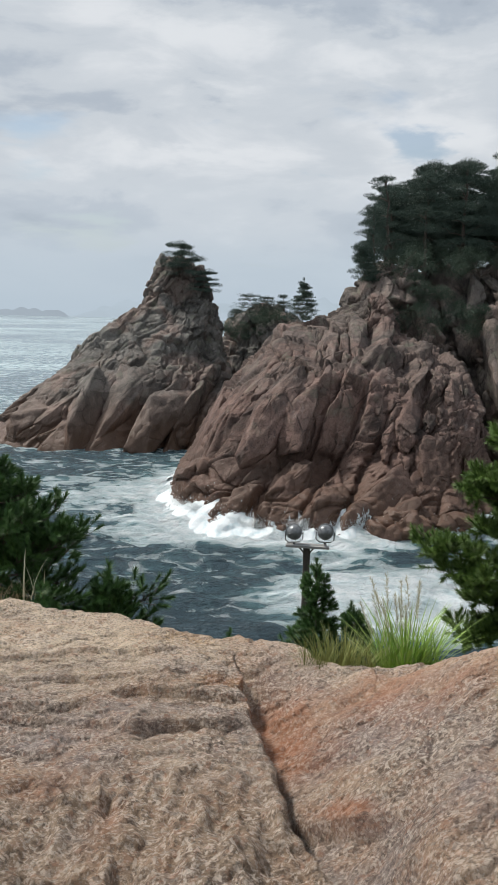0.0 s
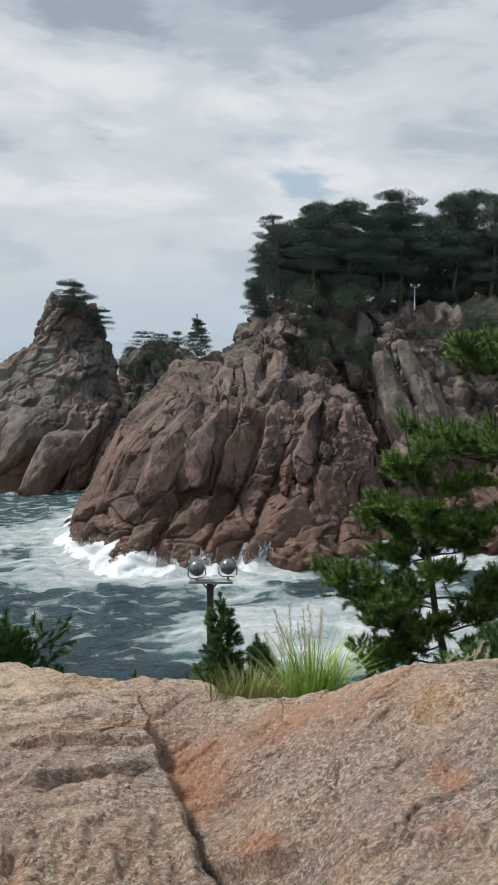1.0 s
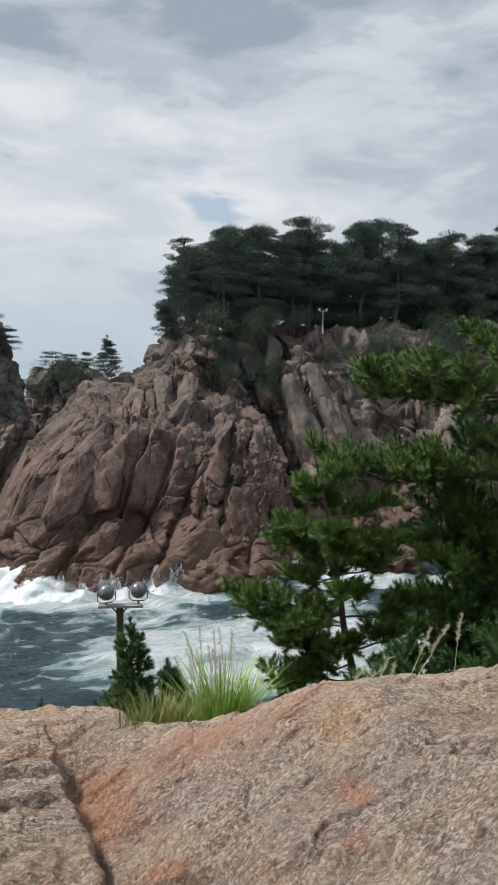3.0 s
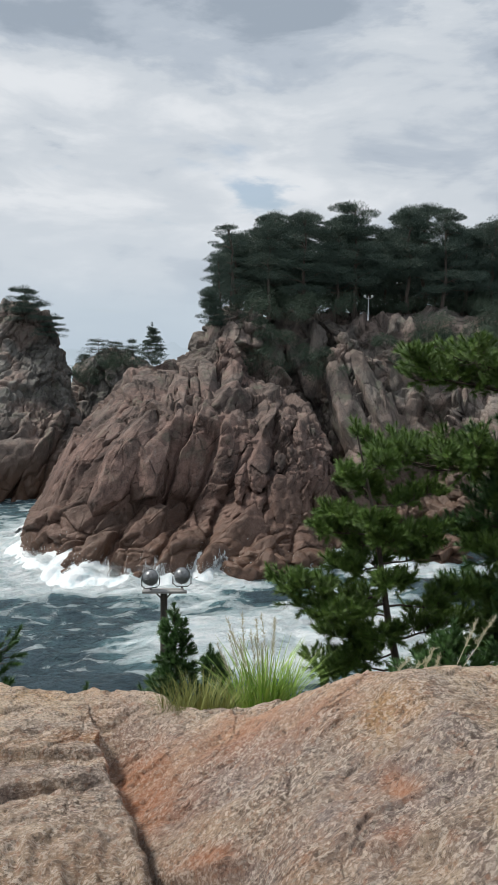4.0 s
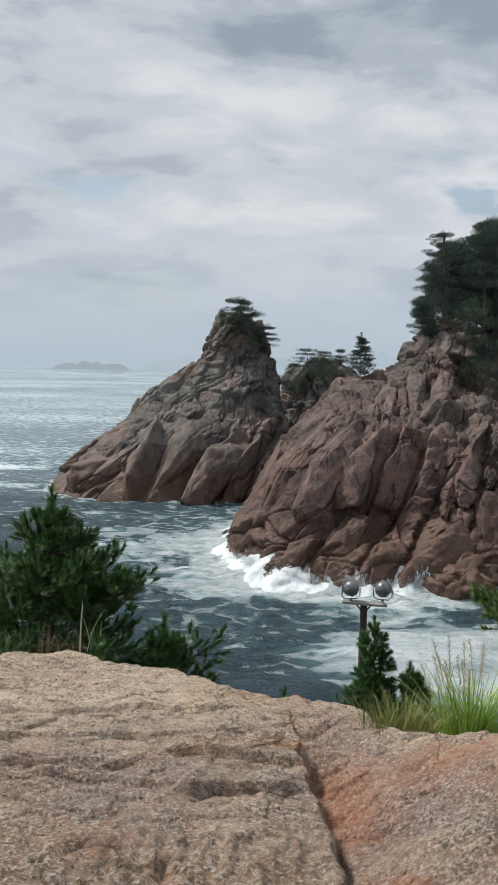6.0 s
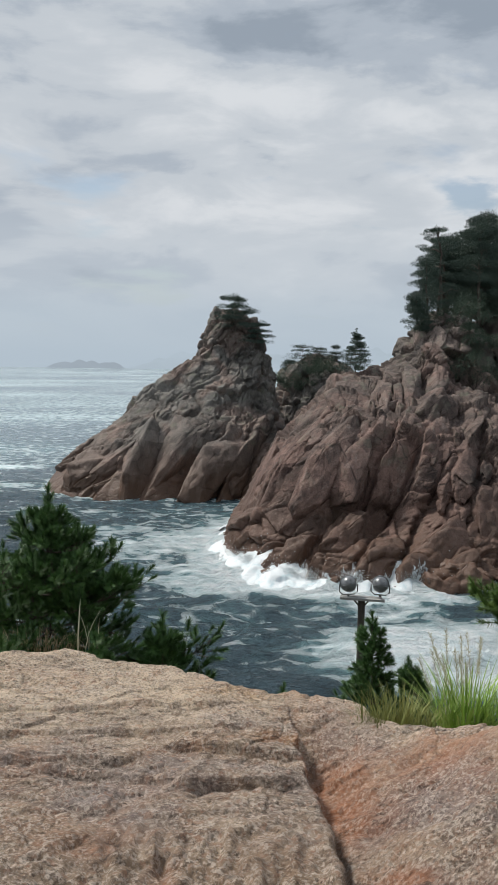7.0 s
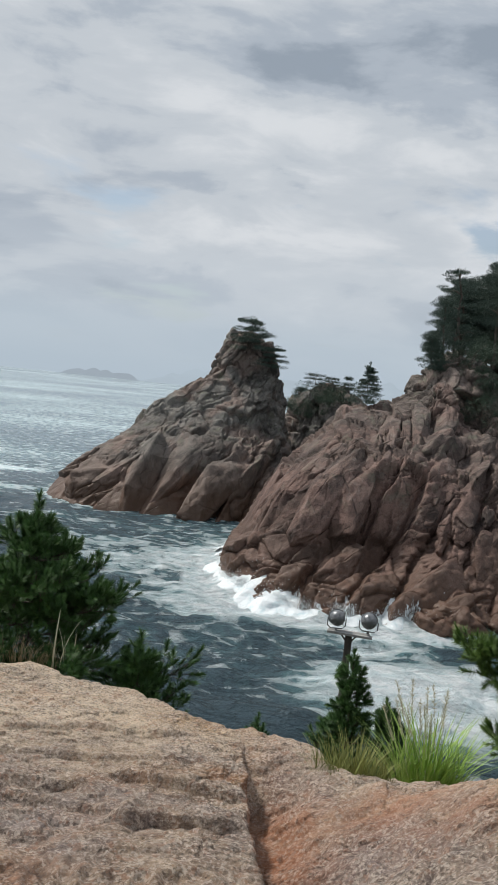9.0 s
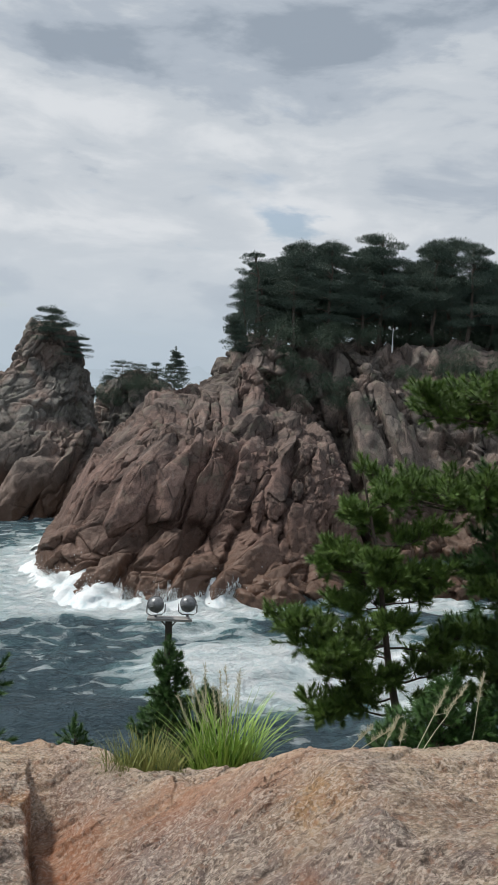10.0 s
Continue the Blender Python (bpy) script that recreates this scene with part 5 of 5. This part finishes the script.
def near_pine(seed, x, y, top, first, reach, label, whorls=7, per=5, lean=(0, 0), mat=NEEDLES, needle=0.115, shoot=0.2, count=110, taper=1.4, trunk_r=0.02, bushy=10, inner=0.3, boughs=None):
    """A young black pine close by: whorls of upswept branches that end in round brushes of needles. top, first: heights of its tip and lowest whorl."""
    z = float(hill_height(np.array([x]), np.array([y]))[0]) - 0.15
    h, at = top - z, (x, y, z)
    low = (first - z) / h
    rng = np.random.default_rng(seed)
    tree = thing("pine_tree", label, "pine tree", at)
    shapes = [needle_shoot(rng, shoot, needle, int(count * 0.68)) for _ in range(5)]
    trunk = limb_path(rng, (0, 0, -0.5), (lean[0], lean[1], h - shoot), 0, 8, 0.012)
    pieces = [tube(trunk, np.linspace(trunk_r * (0.6 + 0.25 * h), 0.012, 8), 8)]
    green = []

    def brush(p, way, size=1.0):
        v, f = shapes[rng.integers(5)]
        m = turned_to(way)
        green.append(((v * size) @ m.T + p, f))

    brush(trunk[-1], (lean[0] * 0.1, lean[1] * 0.1, 1), 1.15)
    for _ in range(3):
        brush(trunk[-1] - (0, 0, 0.05), (rng.normal() * 0.6, rng.normal() * 0.6, 1), 0.9)

    def bough(root, tip, ln):
        path = limb_path(rng, root, tip, -0.06 * ln, 6, 0.02)
        pieces.append(tube(path, np.linspace(0.008 + 0.010 * ln, 0.005, 6), 5))
        out = (path[-1] - path[-2]) / np.linalg.norm(path[-1] - path[-2])
        brush(tip, out + np.array([0, 0, 0.6]))
        return path, out

    def twigs(path, out, ln, many):
        for q in range(many):
            g = rng.uniform(inner, 1.0)
            p = np.array([np.interp(g, np.linspace(0, 1, 6), path[:, i]) for i in range(3)])
            way = out * 0.7 + rng.normal(size=3) * 0.55 + np.array([0, 0, 0.55])
            twig = way / np.linalg.norm(way) * rng.uniform(0.05, 0.20) * (0.4 + 0.7 * ln)
            pieces.append(tube(np.stack([p, p + twig * 0.6, p + twig]), [0.006, 0.005, 0.004], 3))
            brush(p + twig, way, rng.uniform(0.75, 1.05))

    # single boughs: height on the trunk, bearing, length, rise of the tip
    for bz, turn, ln, rise in boughs or ():
        f = (bz - z) / h
        root = np.array([np.interp(f, np.linspace(0, 1, 8), trunk[:, i]) for i in range(3)])
        way = np.array([math.cos(radians(turn)), math.sin(radians(turn)), 0.0])
        path, out = bough(root, root + way * ln + np.array([0, 0, rise]), ln)
        for g in np.linspace(0.35, 0.95, int(3 + 3 * ln)):
            p = np.array([np.interp(g, np.linspace(0, 1, 6), path[:, i]) for i in range(3)])
            side = np.array([-way[1], way[0], 0.0]) * rng.choice((-1, 1))
            sub = ln * rng.uniform(0.22, 0.42) * (1.15 - 0.6 * g)
            path2, out2 = bough(p, p + (way * 0.6 + side * 0.8) * sub + np.array([0, 0, sub * rng.uniform(0.0, 0.45)]), sub)
            twigs(path2, out2, sub, int(bushy * (0.35 + 0.5 * sub)))
        twigs(path, out, ln * 0.6, int(3 + ln * bushy * 0.5))
    for k in range(whorls if not boughs else 0):
        up = k / (whorls - 1)
        f = low + (0.95 - low) * up
        root = np.array([np.interp(f, np.linspace(0, 1, 8), trunk[:, i]) for i in range(3)])
        turn = rng.uniform(0, 6.28)
        for j in range(per):
            a = turn + 2 * np.pi * j / per + rng.normal() * 0.25
            ln = reach * (1 - 0.95 * up ** taper) * rng.uniform(0.6, 1.15) + 0.06
            rise = ln * rng.uniform(0.05, 0.5) * (0.5 + up)
            path, out = bough(root, root + np.array([math.cos(a) * ln, math.sin(a) * ln, rise]), ln)
            twigs(path, out, ln, int(3 + ln * bushy))
    under(mesh_object("trunk", *joined(pieces), mat=BARK), tree)
    v, f = joined(green)
    under(mesh_object("crown", v, tris=f, mat=mat, smooth=False), tree)
    return tree


near_pine(501, -2.70, 10.8, 17.78, 15.7, 1.95, "bushy young dark green pine growing beyond the granite slab", 7, 7, (-0.22, 0), NEEDLES, 0.11, 0.19, 135, 0.9, bushy=34, inner=0.28)
near_pine(502, -1.28, 10.4, 16.15, 15.3, 0.62, "low pine sapling beside the bushy young pine", 4, 7, bushy=16, inner=0.2, taper=0.8)
near_pine(503, 1.92, 13.0, 15.40, 13.4, 0.66, "narrow young pine in front of the floodlight post", 8, 6, bushy=24, needle=0.10, shoot=0.16, inner=0.2, taper=0.8)
near_pine(504, 2.58, 13.2, 14.55, 13.4, 0.46, "small pine sapling with dark needles on the slope", 5, 6, needle=0.10, shoot=0.16, bushy=24, inner=0.1, taper=0.7)
near_pine(505, 0.42, 12.0, 14.55, 13.9, 0.2, "tiny pine sapling on the slope below the slab", 3, 4, needle=0.08)
OPEN_BOUGHS = [(17.75, 100, 0.5, 0.2), (17.2, 250, 0.7, 0.1), (16.7, 120, 0.7, 0.1), (16.2, 260, 0.8, 0.1), (15.5, 100, 0.9, 0.1), (15.4, 240, 0.9, 0.0), (14.8, 175, 1.4, 0.1), (14.8, 5, 1.2, 0.2), (18.05, 10, 0.45, 0.15), (17.85, 190, 0.40, 0.2), (17.55, 5, 1.05, 0.15), (17.6, 80, 0.7, 0.2), (17.35, 185, 0.75, 0.05), (17.0, 178, 0.95, 0.1), (16.95, -20, 0.95, 0.1), (16.9, 260, 0.7, 0.1),
               (16.4, 15, 1.1, 0.2), (16.35, 172, 0.75, 0.0), (16.3, 90, 0.9, 0.1), (15.9, 182, 1.75, 0.25), (15.75, 200, 1.5, 0.05), (15.7, 0, 1.3, 0.15), (15.3, 165, 1.0, -0.1), (15.2, 20, 1.5, 0.1), (15.0, 190, 1.0, 0.0)]
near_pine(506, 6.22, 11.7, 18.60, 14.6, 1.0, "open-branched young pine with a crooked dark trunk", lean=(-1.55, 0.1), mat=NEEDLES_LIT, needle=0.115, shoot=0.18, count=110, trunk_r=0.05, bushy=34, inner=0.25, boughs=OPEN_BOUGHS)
BIG_BOUGHS = [(19.45, 178, 3.2, 0.35), (19.6, 196, 2.8, 0.3), (19.5, 162, 2.8, 0.4), (19.9, 230, 1.6, 0.3), (18.0, 176, 3.7, 0.05), (18.05, 192, 3.1, 0.1), (17.9, 160, 3.0, 0.1), (18.6, 215, 1.6, 0.0),
              (17.2, 190, 1.7, 0.1), (17.1, 225, 1.8, 0.0), (16.6, 180, 2.1, 0.0), (16.4, 205, 2.2, 0.1), (16.0, 230, 2.0, 0.1), (15.6, 190, 2.4, 0.2), (15.2, 210, 2.2, 0.2), (20.3, 120, 1.2, 0.4), (20.4, 250, 1.2, 0.4), (19.6, 300, 1.6, 0.4), (18.4, 285, 2.0, 0.2), (17.0, 290, 2.2, 0.1)]
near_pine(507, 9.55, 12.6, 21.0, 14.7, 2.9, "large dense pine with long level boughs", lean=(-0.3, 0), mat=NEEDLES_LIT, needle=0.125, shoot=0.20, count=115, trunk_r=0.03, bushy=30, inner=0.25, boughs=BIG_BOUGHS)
near_pine(508, 7.5, 11.4, 16.3, 14.2, 1.1, "low spreading pine in the shade of the larger pines", 6, 6, (0, 0), NEEDLES, bushy=20, inner=0.15)
near_pine(509, 8.9, 9.8, 18.8, 15.2, 1.6, "dark bushy pine at the end of the slab", 8, 7, (-0.2, 0), NEEDLES, 0.13, 0.22, 120, bushy=18, inner=0.15)
near_pine(510, 5.4, 9.8, 15.9, 14.6, 1.0, "low dark pine bush below the slab", 5, 7, (0, 0), NEEDLES, bushy=20, inner=0.1)
near_pine(511, 7.0, 9.2, 16.9, 15.0, 1.1, "dense low pine bush below the slab", 6, 7, (0, 0), NEEDLES, bushy=20, inner=0.1)
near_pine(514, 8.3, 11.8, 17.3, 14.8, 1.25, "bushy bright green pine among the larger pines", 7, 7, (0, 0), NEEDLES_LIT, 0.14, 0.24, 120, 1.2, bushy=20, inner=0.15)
near_pine(512, 9.3, 13.4, 19.6, 14.4, 1.9, "tall dark pine standing behind the large dense pine", 9, 7, (-0.3, 0), NEEDLES, 0.15, 0.28, 120, 2.4, 0.03, bushy=22, inner=0.2)


# ---------------------------------------------------------------- grass at the slab's edge
def ribbon(base, way, length, width, bend, n=6):
    """A tapering blade that bows over."""
    t = np.linspace(0, 1, n)[:, None]
    up = np.array([0, 0, 1.0])
    p = base + up * length * (t - 0.25 * bend * t ** 2) + np.append(way, 0.0) * length * bend * t ** 2
    side = np.append(np.array([-way[1], way[0]]), 0.0)
    w = width * (1 - t) ** 0.6 * 0.5
    ridge = p + np.append(way, 0.0) * width * 0.25 * (1 - t)
    v = np.stack([p - side * w, ridge, p + side * w], 1).reshape(-1, 3)
    return v, grid_quads(n, 3)


def grass_clump(seed, at, spread, n, lo, hi, mat, label, width=0.006, plumes=0, plume_h=0.45, bend=0.5, name="grass_clump", sway=-0.10):
    rng = np.random.default_rng(seed)
    clump = thing(name, label, "grass", at)
    blades = []
    for _ in range(n):
        a, r = rng.uniform(0, 6.28), rng.uniform(0, 1) ** 0.6
        b = np.array([math.cos(a) * r * spread[0], math.sin(a) * r * spread[1], -0.03])
        d = rng.uniform(0, 6.28) if rng.uniform() < 0.5 else a
        blades.append(ribbon(b, np.array([math.cos(d), math.sin(d)]), rng.uniform(lo, hi), width * rng.uniform(0.6, 1.2), rng.uniform(0.1, 1.0) * bend))
    v, f = joined(blades)
    under(mesh_object("foliage", v, f, mat=mat), clump)
    if plumes:
        for _ in range(plumes):
            a, r = rng.uniform(0, 6.28), rng.uniform(0, 0.7)
            b = np.array([math.cos(a) * r * spread[0], math.sin(a) * r * spread[1], -0.03])
            tip = b + np.array([rng.normal() * 0.12 + sway, rng.normal() * 0.05, plume_h * rng.uniform(0.75, 1.1)])
            path = limb_path(rng, b, tip, 0.0, 7, 0.008)
            stalk = under(mesh_object("stalk", *tube(path, np.linspace(0.0022, 0.0012, 7), 5), mat=PLUME), clump, "straw-coloured stalk")
            c = np.array([path[5] + (path[6] - path[5]) * q for q in np.linspace(-0.9, 1, 12)])
            v, f = blade_cloud(rng, c, np.full((12, 3), 0.005), 9, 0.028, 0.0017, 1.4)
            under(mesh_object("seed_head", v, tris=f, mat=PLUME, smooth=False), stalk, "pale feathery seed head")
    return clump


def on_slab(x, y, dz=0.0):
    return (x, y, float(slab_height(np.array([x]), np.array([y]))[0]) + dz)


grass_clump(601, on_slab(1.25, 4.52), (0.19, 0.10), 420, 0.18, 0.58, GRASS, "bright green grass tuft with feathery seed heads at the slab's edge", 0.015, 13, 0.66, 0.8, sway=-0.07)
grass_clump(602, on_slab(0.73, 3.86), (0.20, 0.10), 560, 0.08, 0.27, OLIVE_GRASS, "short olive grass tuft in a hollow of the slab", 0.006, 0, bend=0.8)
for k, (x, y, h) in enumerate(((1.72, 3.55, 0.30), (1.95, 3.60, 0.46), (2.34, 3.70, 0.52), (1.55, 3.60, 0.26), (1.85, 3.55, 0.20))):
    grass_clump(610 + k, on_slab(x, y), (0.02, 0.02), 6, 0.05, 0.12, OLIVE_GRASS, "thin grass stalk with a seed head at the slab's edge", 0.004, 1 + k % 2, h, sway=0.16)
grass_clump(620, on_slab(0.335, 2.38, -0.02), (0.03, 0.07), 40, 0.03, 0.09, DRY_GRASS, "dry grass in the joint of the slab", 0.003, bend=1.2)
grass_clump(630, (-2.75, 9.8, 15.86), (0.75, 0.12), 190, 0.12, 0.42, DRY_GRASS, "dry straw-coloured grass under the young pine", 0.008, bend=1.3)
grass_clump(631, (-2.05, 9.7, 15.86), (0.22, 0.08), 6, 0.35, 0.95, PLUME, "tall pale dead grass blades under the young pine", 0.022, bend=0.8)


# ---------------------------------------------------------------- floodlights on their post, lamp on the headland
def cylinder(bm, m, r1, r2, depth, seg=20):
    bmesh.ops.create_cone(bm, cap_ends=True, segments=seg, radius1=r1, radius2=r2, depth=depth, matrix=m)


def floodlight(at, turn, label):
    lamp = thing("floodlight", label, "floodlight", at, "pair of floodlights", turn)
    bm = bmesh.new()
    bmesh.ops.create_uvsphere(bm, u_segments=28, v_segments=16, radius=0.25)
    for v in bm.verts:
        if v.co.y > 0.1:
            v.co.y = 0.1
        v.co += Vector((0, 0, 0.36))
    part("housing", bm, DARK_STEEL, lamp, "dark domed lamp housing")
    bm = bmesh.new()
    cylinder(bm, pose(0, 0.11, 0.36, 90), 0.262, 0.262, 0.05, 28)
    part("rim", bm, STEEL, lamp)
    bm = bmesh.new()
    cylinder(bm, pose(0, 0.14, 0.36, 90), 0.235, 0.235, 0.015, 28)
    part("lens", bm, GLASS, lamp)
    for k in range(8):
        bm = bmesh.new()
        a = k * math.pi / 4
        bmesh.ops.create_cube(bm, size=1.0, matrix=pose(0.13 * math.cos(a), -0.17, 0.36 + 0.13 * math.sin(a), 0, -math.degrees(a), 0) @ Matrix.Diagonal((0.18, 0.09, 0.012, 1)))
        part("cooling_fin", bm, STEEL, lamp)
    yoke = [(-0.29, 0, 0.36), (-0.29, 0, 0.12), (-0.18, 0, 0.03), (0.18, 0, 0.03), (0.29, 0, 0.12), (0.29, 0, 0.36)]
    v, f = tube(yoke, [0.018] * 6, 8)
    under(mesh_object("yoke", v, f, mat=STEEL), lamp, "bent steel yoke")
    bm = bmesh.new()
    cylinder(bm, pose(0, 0, 0.0), 0.04, 0.04, 0.07, 12)
    part("swivel", bm, STEEL, lamp)


POST = (3.26, 24.57)
FOOT = float(hill_height(np.array([POST[0]]), np.array([POST[1]]))[0]) - 0.2
TALL = 12.22 - FOOT
stand = thing("floodlight_post", "dark wooden post with a weathered cross board", "post", (*POST, FOOT))
v, f = tube([(0, 0, -0.8), (0.02, 0, TALL * 0.3), (0.0, 0, TALL * 0.7), (0.0, 0, TALL)], [0.125, 0.12, 0.115, 0.112], 14)
under(mesh_object("pole", v, f, mat=POST_WOOD), stand)
for y0, w in ((-0.14, 1.4), (0.06, 1.3)):
    bm = bmesh.new()
    bmesh.ops.create_cube(bm, size=1.0, matrix=pose(0, y0, TALL + 0.05, 0, 1.5, -6) @ Matrix.Diagonal((w, 0.17, 0.07, 1)))
    bmesh.ops.bevel(bm, geom=bm.edges[:], offset=0.008, segments=1)
    part("board", bm, BOARD, stand)
for s in (-1, 1):
    v, f = tube([(0, -0.02, TALL - 0.3), (s * 0.26, -0.02, TALL + 0.01)], [0.025, 0.025], 8)
    under(mesh_object("brace", v, f, mat=POST_WOOD), stand)
floodlight((POST[0] - 0.42, POST[1], 12.35), 8, "round dark floodlight tilted on a steel yoke")
floodlight((POST[0] + 0.58, POST[1], 12.35), -14, "round dark floodlight aimed at the sea rock")


def park_lamp(at):
    lamp = thing("street_lamp", "slim white twin-headed lamp post before the dark forest", "street lamp", at)
    v, f = tube([(0, 0, -0.3), (0, 0, 1.7), (0, 0, 3.2)], [0.07, 0.06, 0.05], 12)
    under(mesh_object("pole", v, f, mat=WHITE_METAL), lamp)
    v, f = tube([(-0.55, 0, 3.05), (-0.25, 0, 2.92), (0.25, 0, 2.92), (0.55, 0, 3.05)], [0.035] * 4, 8)
    under(mesh_object("arm", v, f, mat=WHITE_METAL), lamp)
    for s in (-0.55, 0.55):
        bm = bmesh.new()
        bmesh.ops.create_uvsphere(bm, u_segments=16, v_segments=10, radius=0.2, matrix=pose(s, 0, 3.22))
        part("globe", bm, GLASS, lamp, "white lamp globe")
    bm = bmesh.new()
    cylinder(bm, pose(0, 0, 0.1), 0.16, 0.11, 0.5, 14)
    part("base", bm, WHITE_METAL, lamp)


park_lamp((43.3, 107.0, 26.0))


# ---------------------------------------------------------------- surf at the foot of the rock
def build_surf():
    rng = np.random.default_rng(9)
    line = outline(MAIN_LEVELS[1], 900)
    keep = (line[:, 1] < 94) & (line[:, 0] < 27)
    line = line[keep]
    line = line[np.argsort(np.arctan2(line[:, 1] - 92, line[:, 0] - 12))]
    d = np.gradient(line, axis=0)
    d /= np.linalg.norm(d, axis=1, keepdims=True)
    out = np.stack([d[:, 1], -d[:, 0]], 1)
    n, m = len(line), 26
    s = np.cumsum(np.r_[0, np.linalg.norm(np.diff(line, axis=0), axis=1)])
    bursts = 0.42 + 1.15 * np.clip(value_noise(np.stack([s * 0.16, s * 0, s * 0], 1), 3), 0, 1) + 0.5 * value_noise(np.stack([s * 0.7, s * 0, s * 0], 1), 4)
    strikes = [(int(np.argmin(np.abs(line[:, 0] - x) + 9 * (line[:, 1] > 84))), h, w, 5000) for x, h, w in ((8.6, 1.5, 1.1), (13.2, 1.7, 1.4), (3.5, 1.3, 1.2), (0.4, 1.4, 1.2))]
    for at, high, wide, _ in strikes:
        bursts = bursts + 0.32 * high * np.exp(-((s - s[at]) / (wide * 2.0)) ** 2)
    t = np.linspace(-0.35, 1, m)
    P = line[:, None, :] + out[:, None, :] * (t * 4.4)[None, :, None]
    Z = np.clip(bursts, 0.05, 3.5)[:, None] * np.clip(1 - np.abs(t) ** 0.8, 0, 1)[None, :] - 0.12 - 1.6 * np.clip(t - 0.55, 0, 1)[None, :]
    g = np.concatenate([P, Z[..., None]], -1)
    flat = g.reshape(-1, 3)
    lump = fbm(flat * 0.5, 3, 21, 0.5)
    flat = flat + np.stack([lump * 0.3, fbm(flat * 0.8 + 40, 4, 22) * 0.3, np.abs(fbm(flat * 0.7, 3, 23, 0.5)) * 0.35 * np.clip(flat[:, 2] + 0.3, 0, 1)], 1)
    surf = mesh_object("surf", flat, grid_quads(n, m), mat=FOAM)
    tagged(surf, "white breaking surf heaped against the rock's foot", "surf", kind="stuff")
    # flying drops
    k = 6000
    i = rng.integers(0, n, k)
    w = np.clip(bursts[i], 0.1, 3)
    up = rng.exponential(0.3, k) * w
    c = np.stack([line[i, 0] + out[i, 0] * rng.uniform(-0.3, 2.6, k), line[i, 1] + out[i, 1] * rng.uniform(-0.3, 2.6, k), 0.3 + np.clip(up, 0, 3.2)], 1)
    r = rng.uniform(0.012, 0.04, k)
    # splashes where a wave has just struck
    strikes += [(at, rng.uniform(0.6, 1.6), rng.uniform(0.4, 1.3), 800) for at in rng.choice(n, 16, False)]
    for at, high, wide, many in strikes:
        f = rng.uniform(0, 1, many) ** 1.4
        spread = wide * (0.35 + 0.9 * f)
        side = rng.normal(size=many) * spread * 0.6
        away = 1.3 + np.abs(rng.normal(size=many)) * spread * 0.5
        c = np.concatenate([c, np.stack([line[at, 0] + d[at, 0] * side + out[at, 0] * away, line[at, 1] + d[at, 1] * side + out[at, 1] * away, 0.1 + high * f], 1)])
        r = np.concatenate([r, rng.uniform(0.010, 0.045, many) * (1.05 - f) ** 0.8])
    k, r = len(r), r[:, None, None]
    drop = np.array([[1, 1, 1], [1, -1, -1], [-1, 1, -1], [-1, -1, 1]], float)
    faces = np.array([[0, 1, 2], [0, 3, 1], [0, 2, 3], [1, 3, 2]])
    v = (c[:, None] + drop[None] * r).reshape(-1, 3)
    f = (faces[None] + np.arange(k)[:, None, None] * 4).reshape(-1, 3)
    tagged(mesh_object("spray", v, tris=f, mat=FOAM), "white drops of spray thrown up by the surf", "spray", kind="stuff")


build_surf()


def build_runoff():
    """Thin white falls of sea water draining down the rock's foot."""
    trees = []
    for ob in (main_rock, *main_rock.children):
        me = ob.data
        trees.append(BVHTree.FromPolygons([v.co[:] for v in me.vertices], [p.vertices[:] for p in me.polygons]))

    def face(x, z):
        hits = [t.ray_cast(Vector((x, 40, z)), Vector((0, 1, 0)))[3] for t in trees]
        hits = [h for h in hits if h is not None]
        return 40 + min(hits) if hits else None

    pieces = []
    for cx, top, wide in ((1.0, 1.2, 1.2), (3.6, 1.6, 1.4), (6.2, 1.2, 1.2), (8.3, 2.6, 1.2), (11.0, 1.6, 1.0), (14.3, 2.9, 1.3), (-0.9, 1.0, 0.8), (20.6, 1.3, 1.4)):
        cols, rows = int(wide * 26), 14
        u = np.linspace(-1, 1, cols)
        ragged = value_noise(np.stack([u * wide * 2.2 + cx, u * 0, u * 0], 1), 91) * 0.3 + value_noise(np.stack([u * wide * 6 + cx, u * 0, u * 0], 1), 92) * 0.12
        tops = np.clip(top * (1 - u ** 4) ** 0.5 * (0.72 + ragged), 0.12, None)
        grid = np.zeros((rows, cols, 3))
        for j in range(cols):
            for i in range(rows):
                z = tops[j] * (1 - i / (rows - 1)) - 0.05
                x = cx + u[j] * wide * (0.75 + 0.25 * i / (rows - 1))
                y = face(x, max(z, 0.05))
                grid[i, j] = (x, (y or 71.0) - 0.04 - 0.10 * i / (rows - 1), z)
        pieces.append((grid.reshape(-1, 3), grid_quads(rows, cols)))
    tagged(mesh_object("runoff", *joined(pieces), mat=FALL), "thin white streams of sea water draining off the rock", "surf", kind="stuff")


build_runoff()
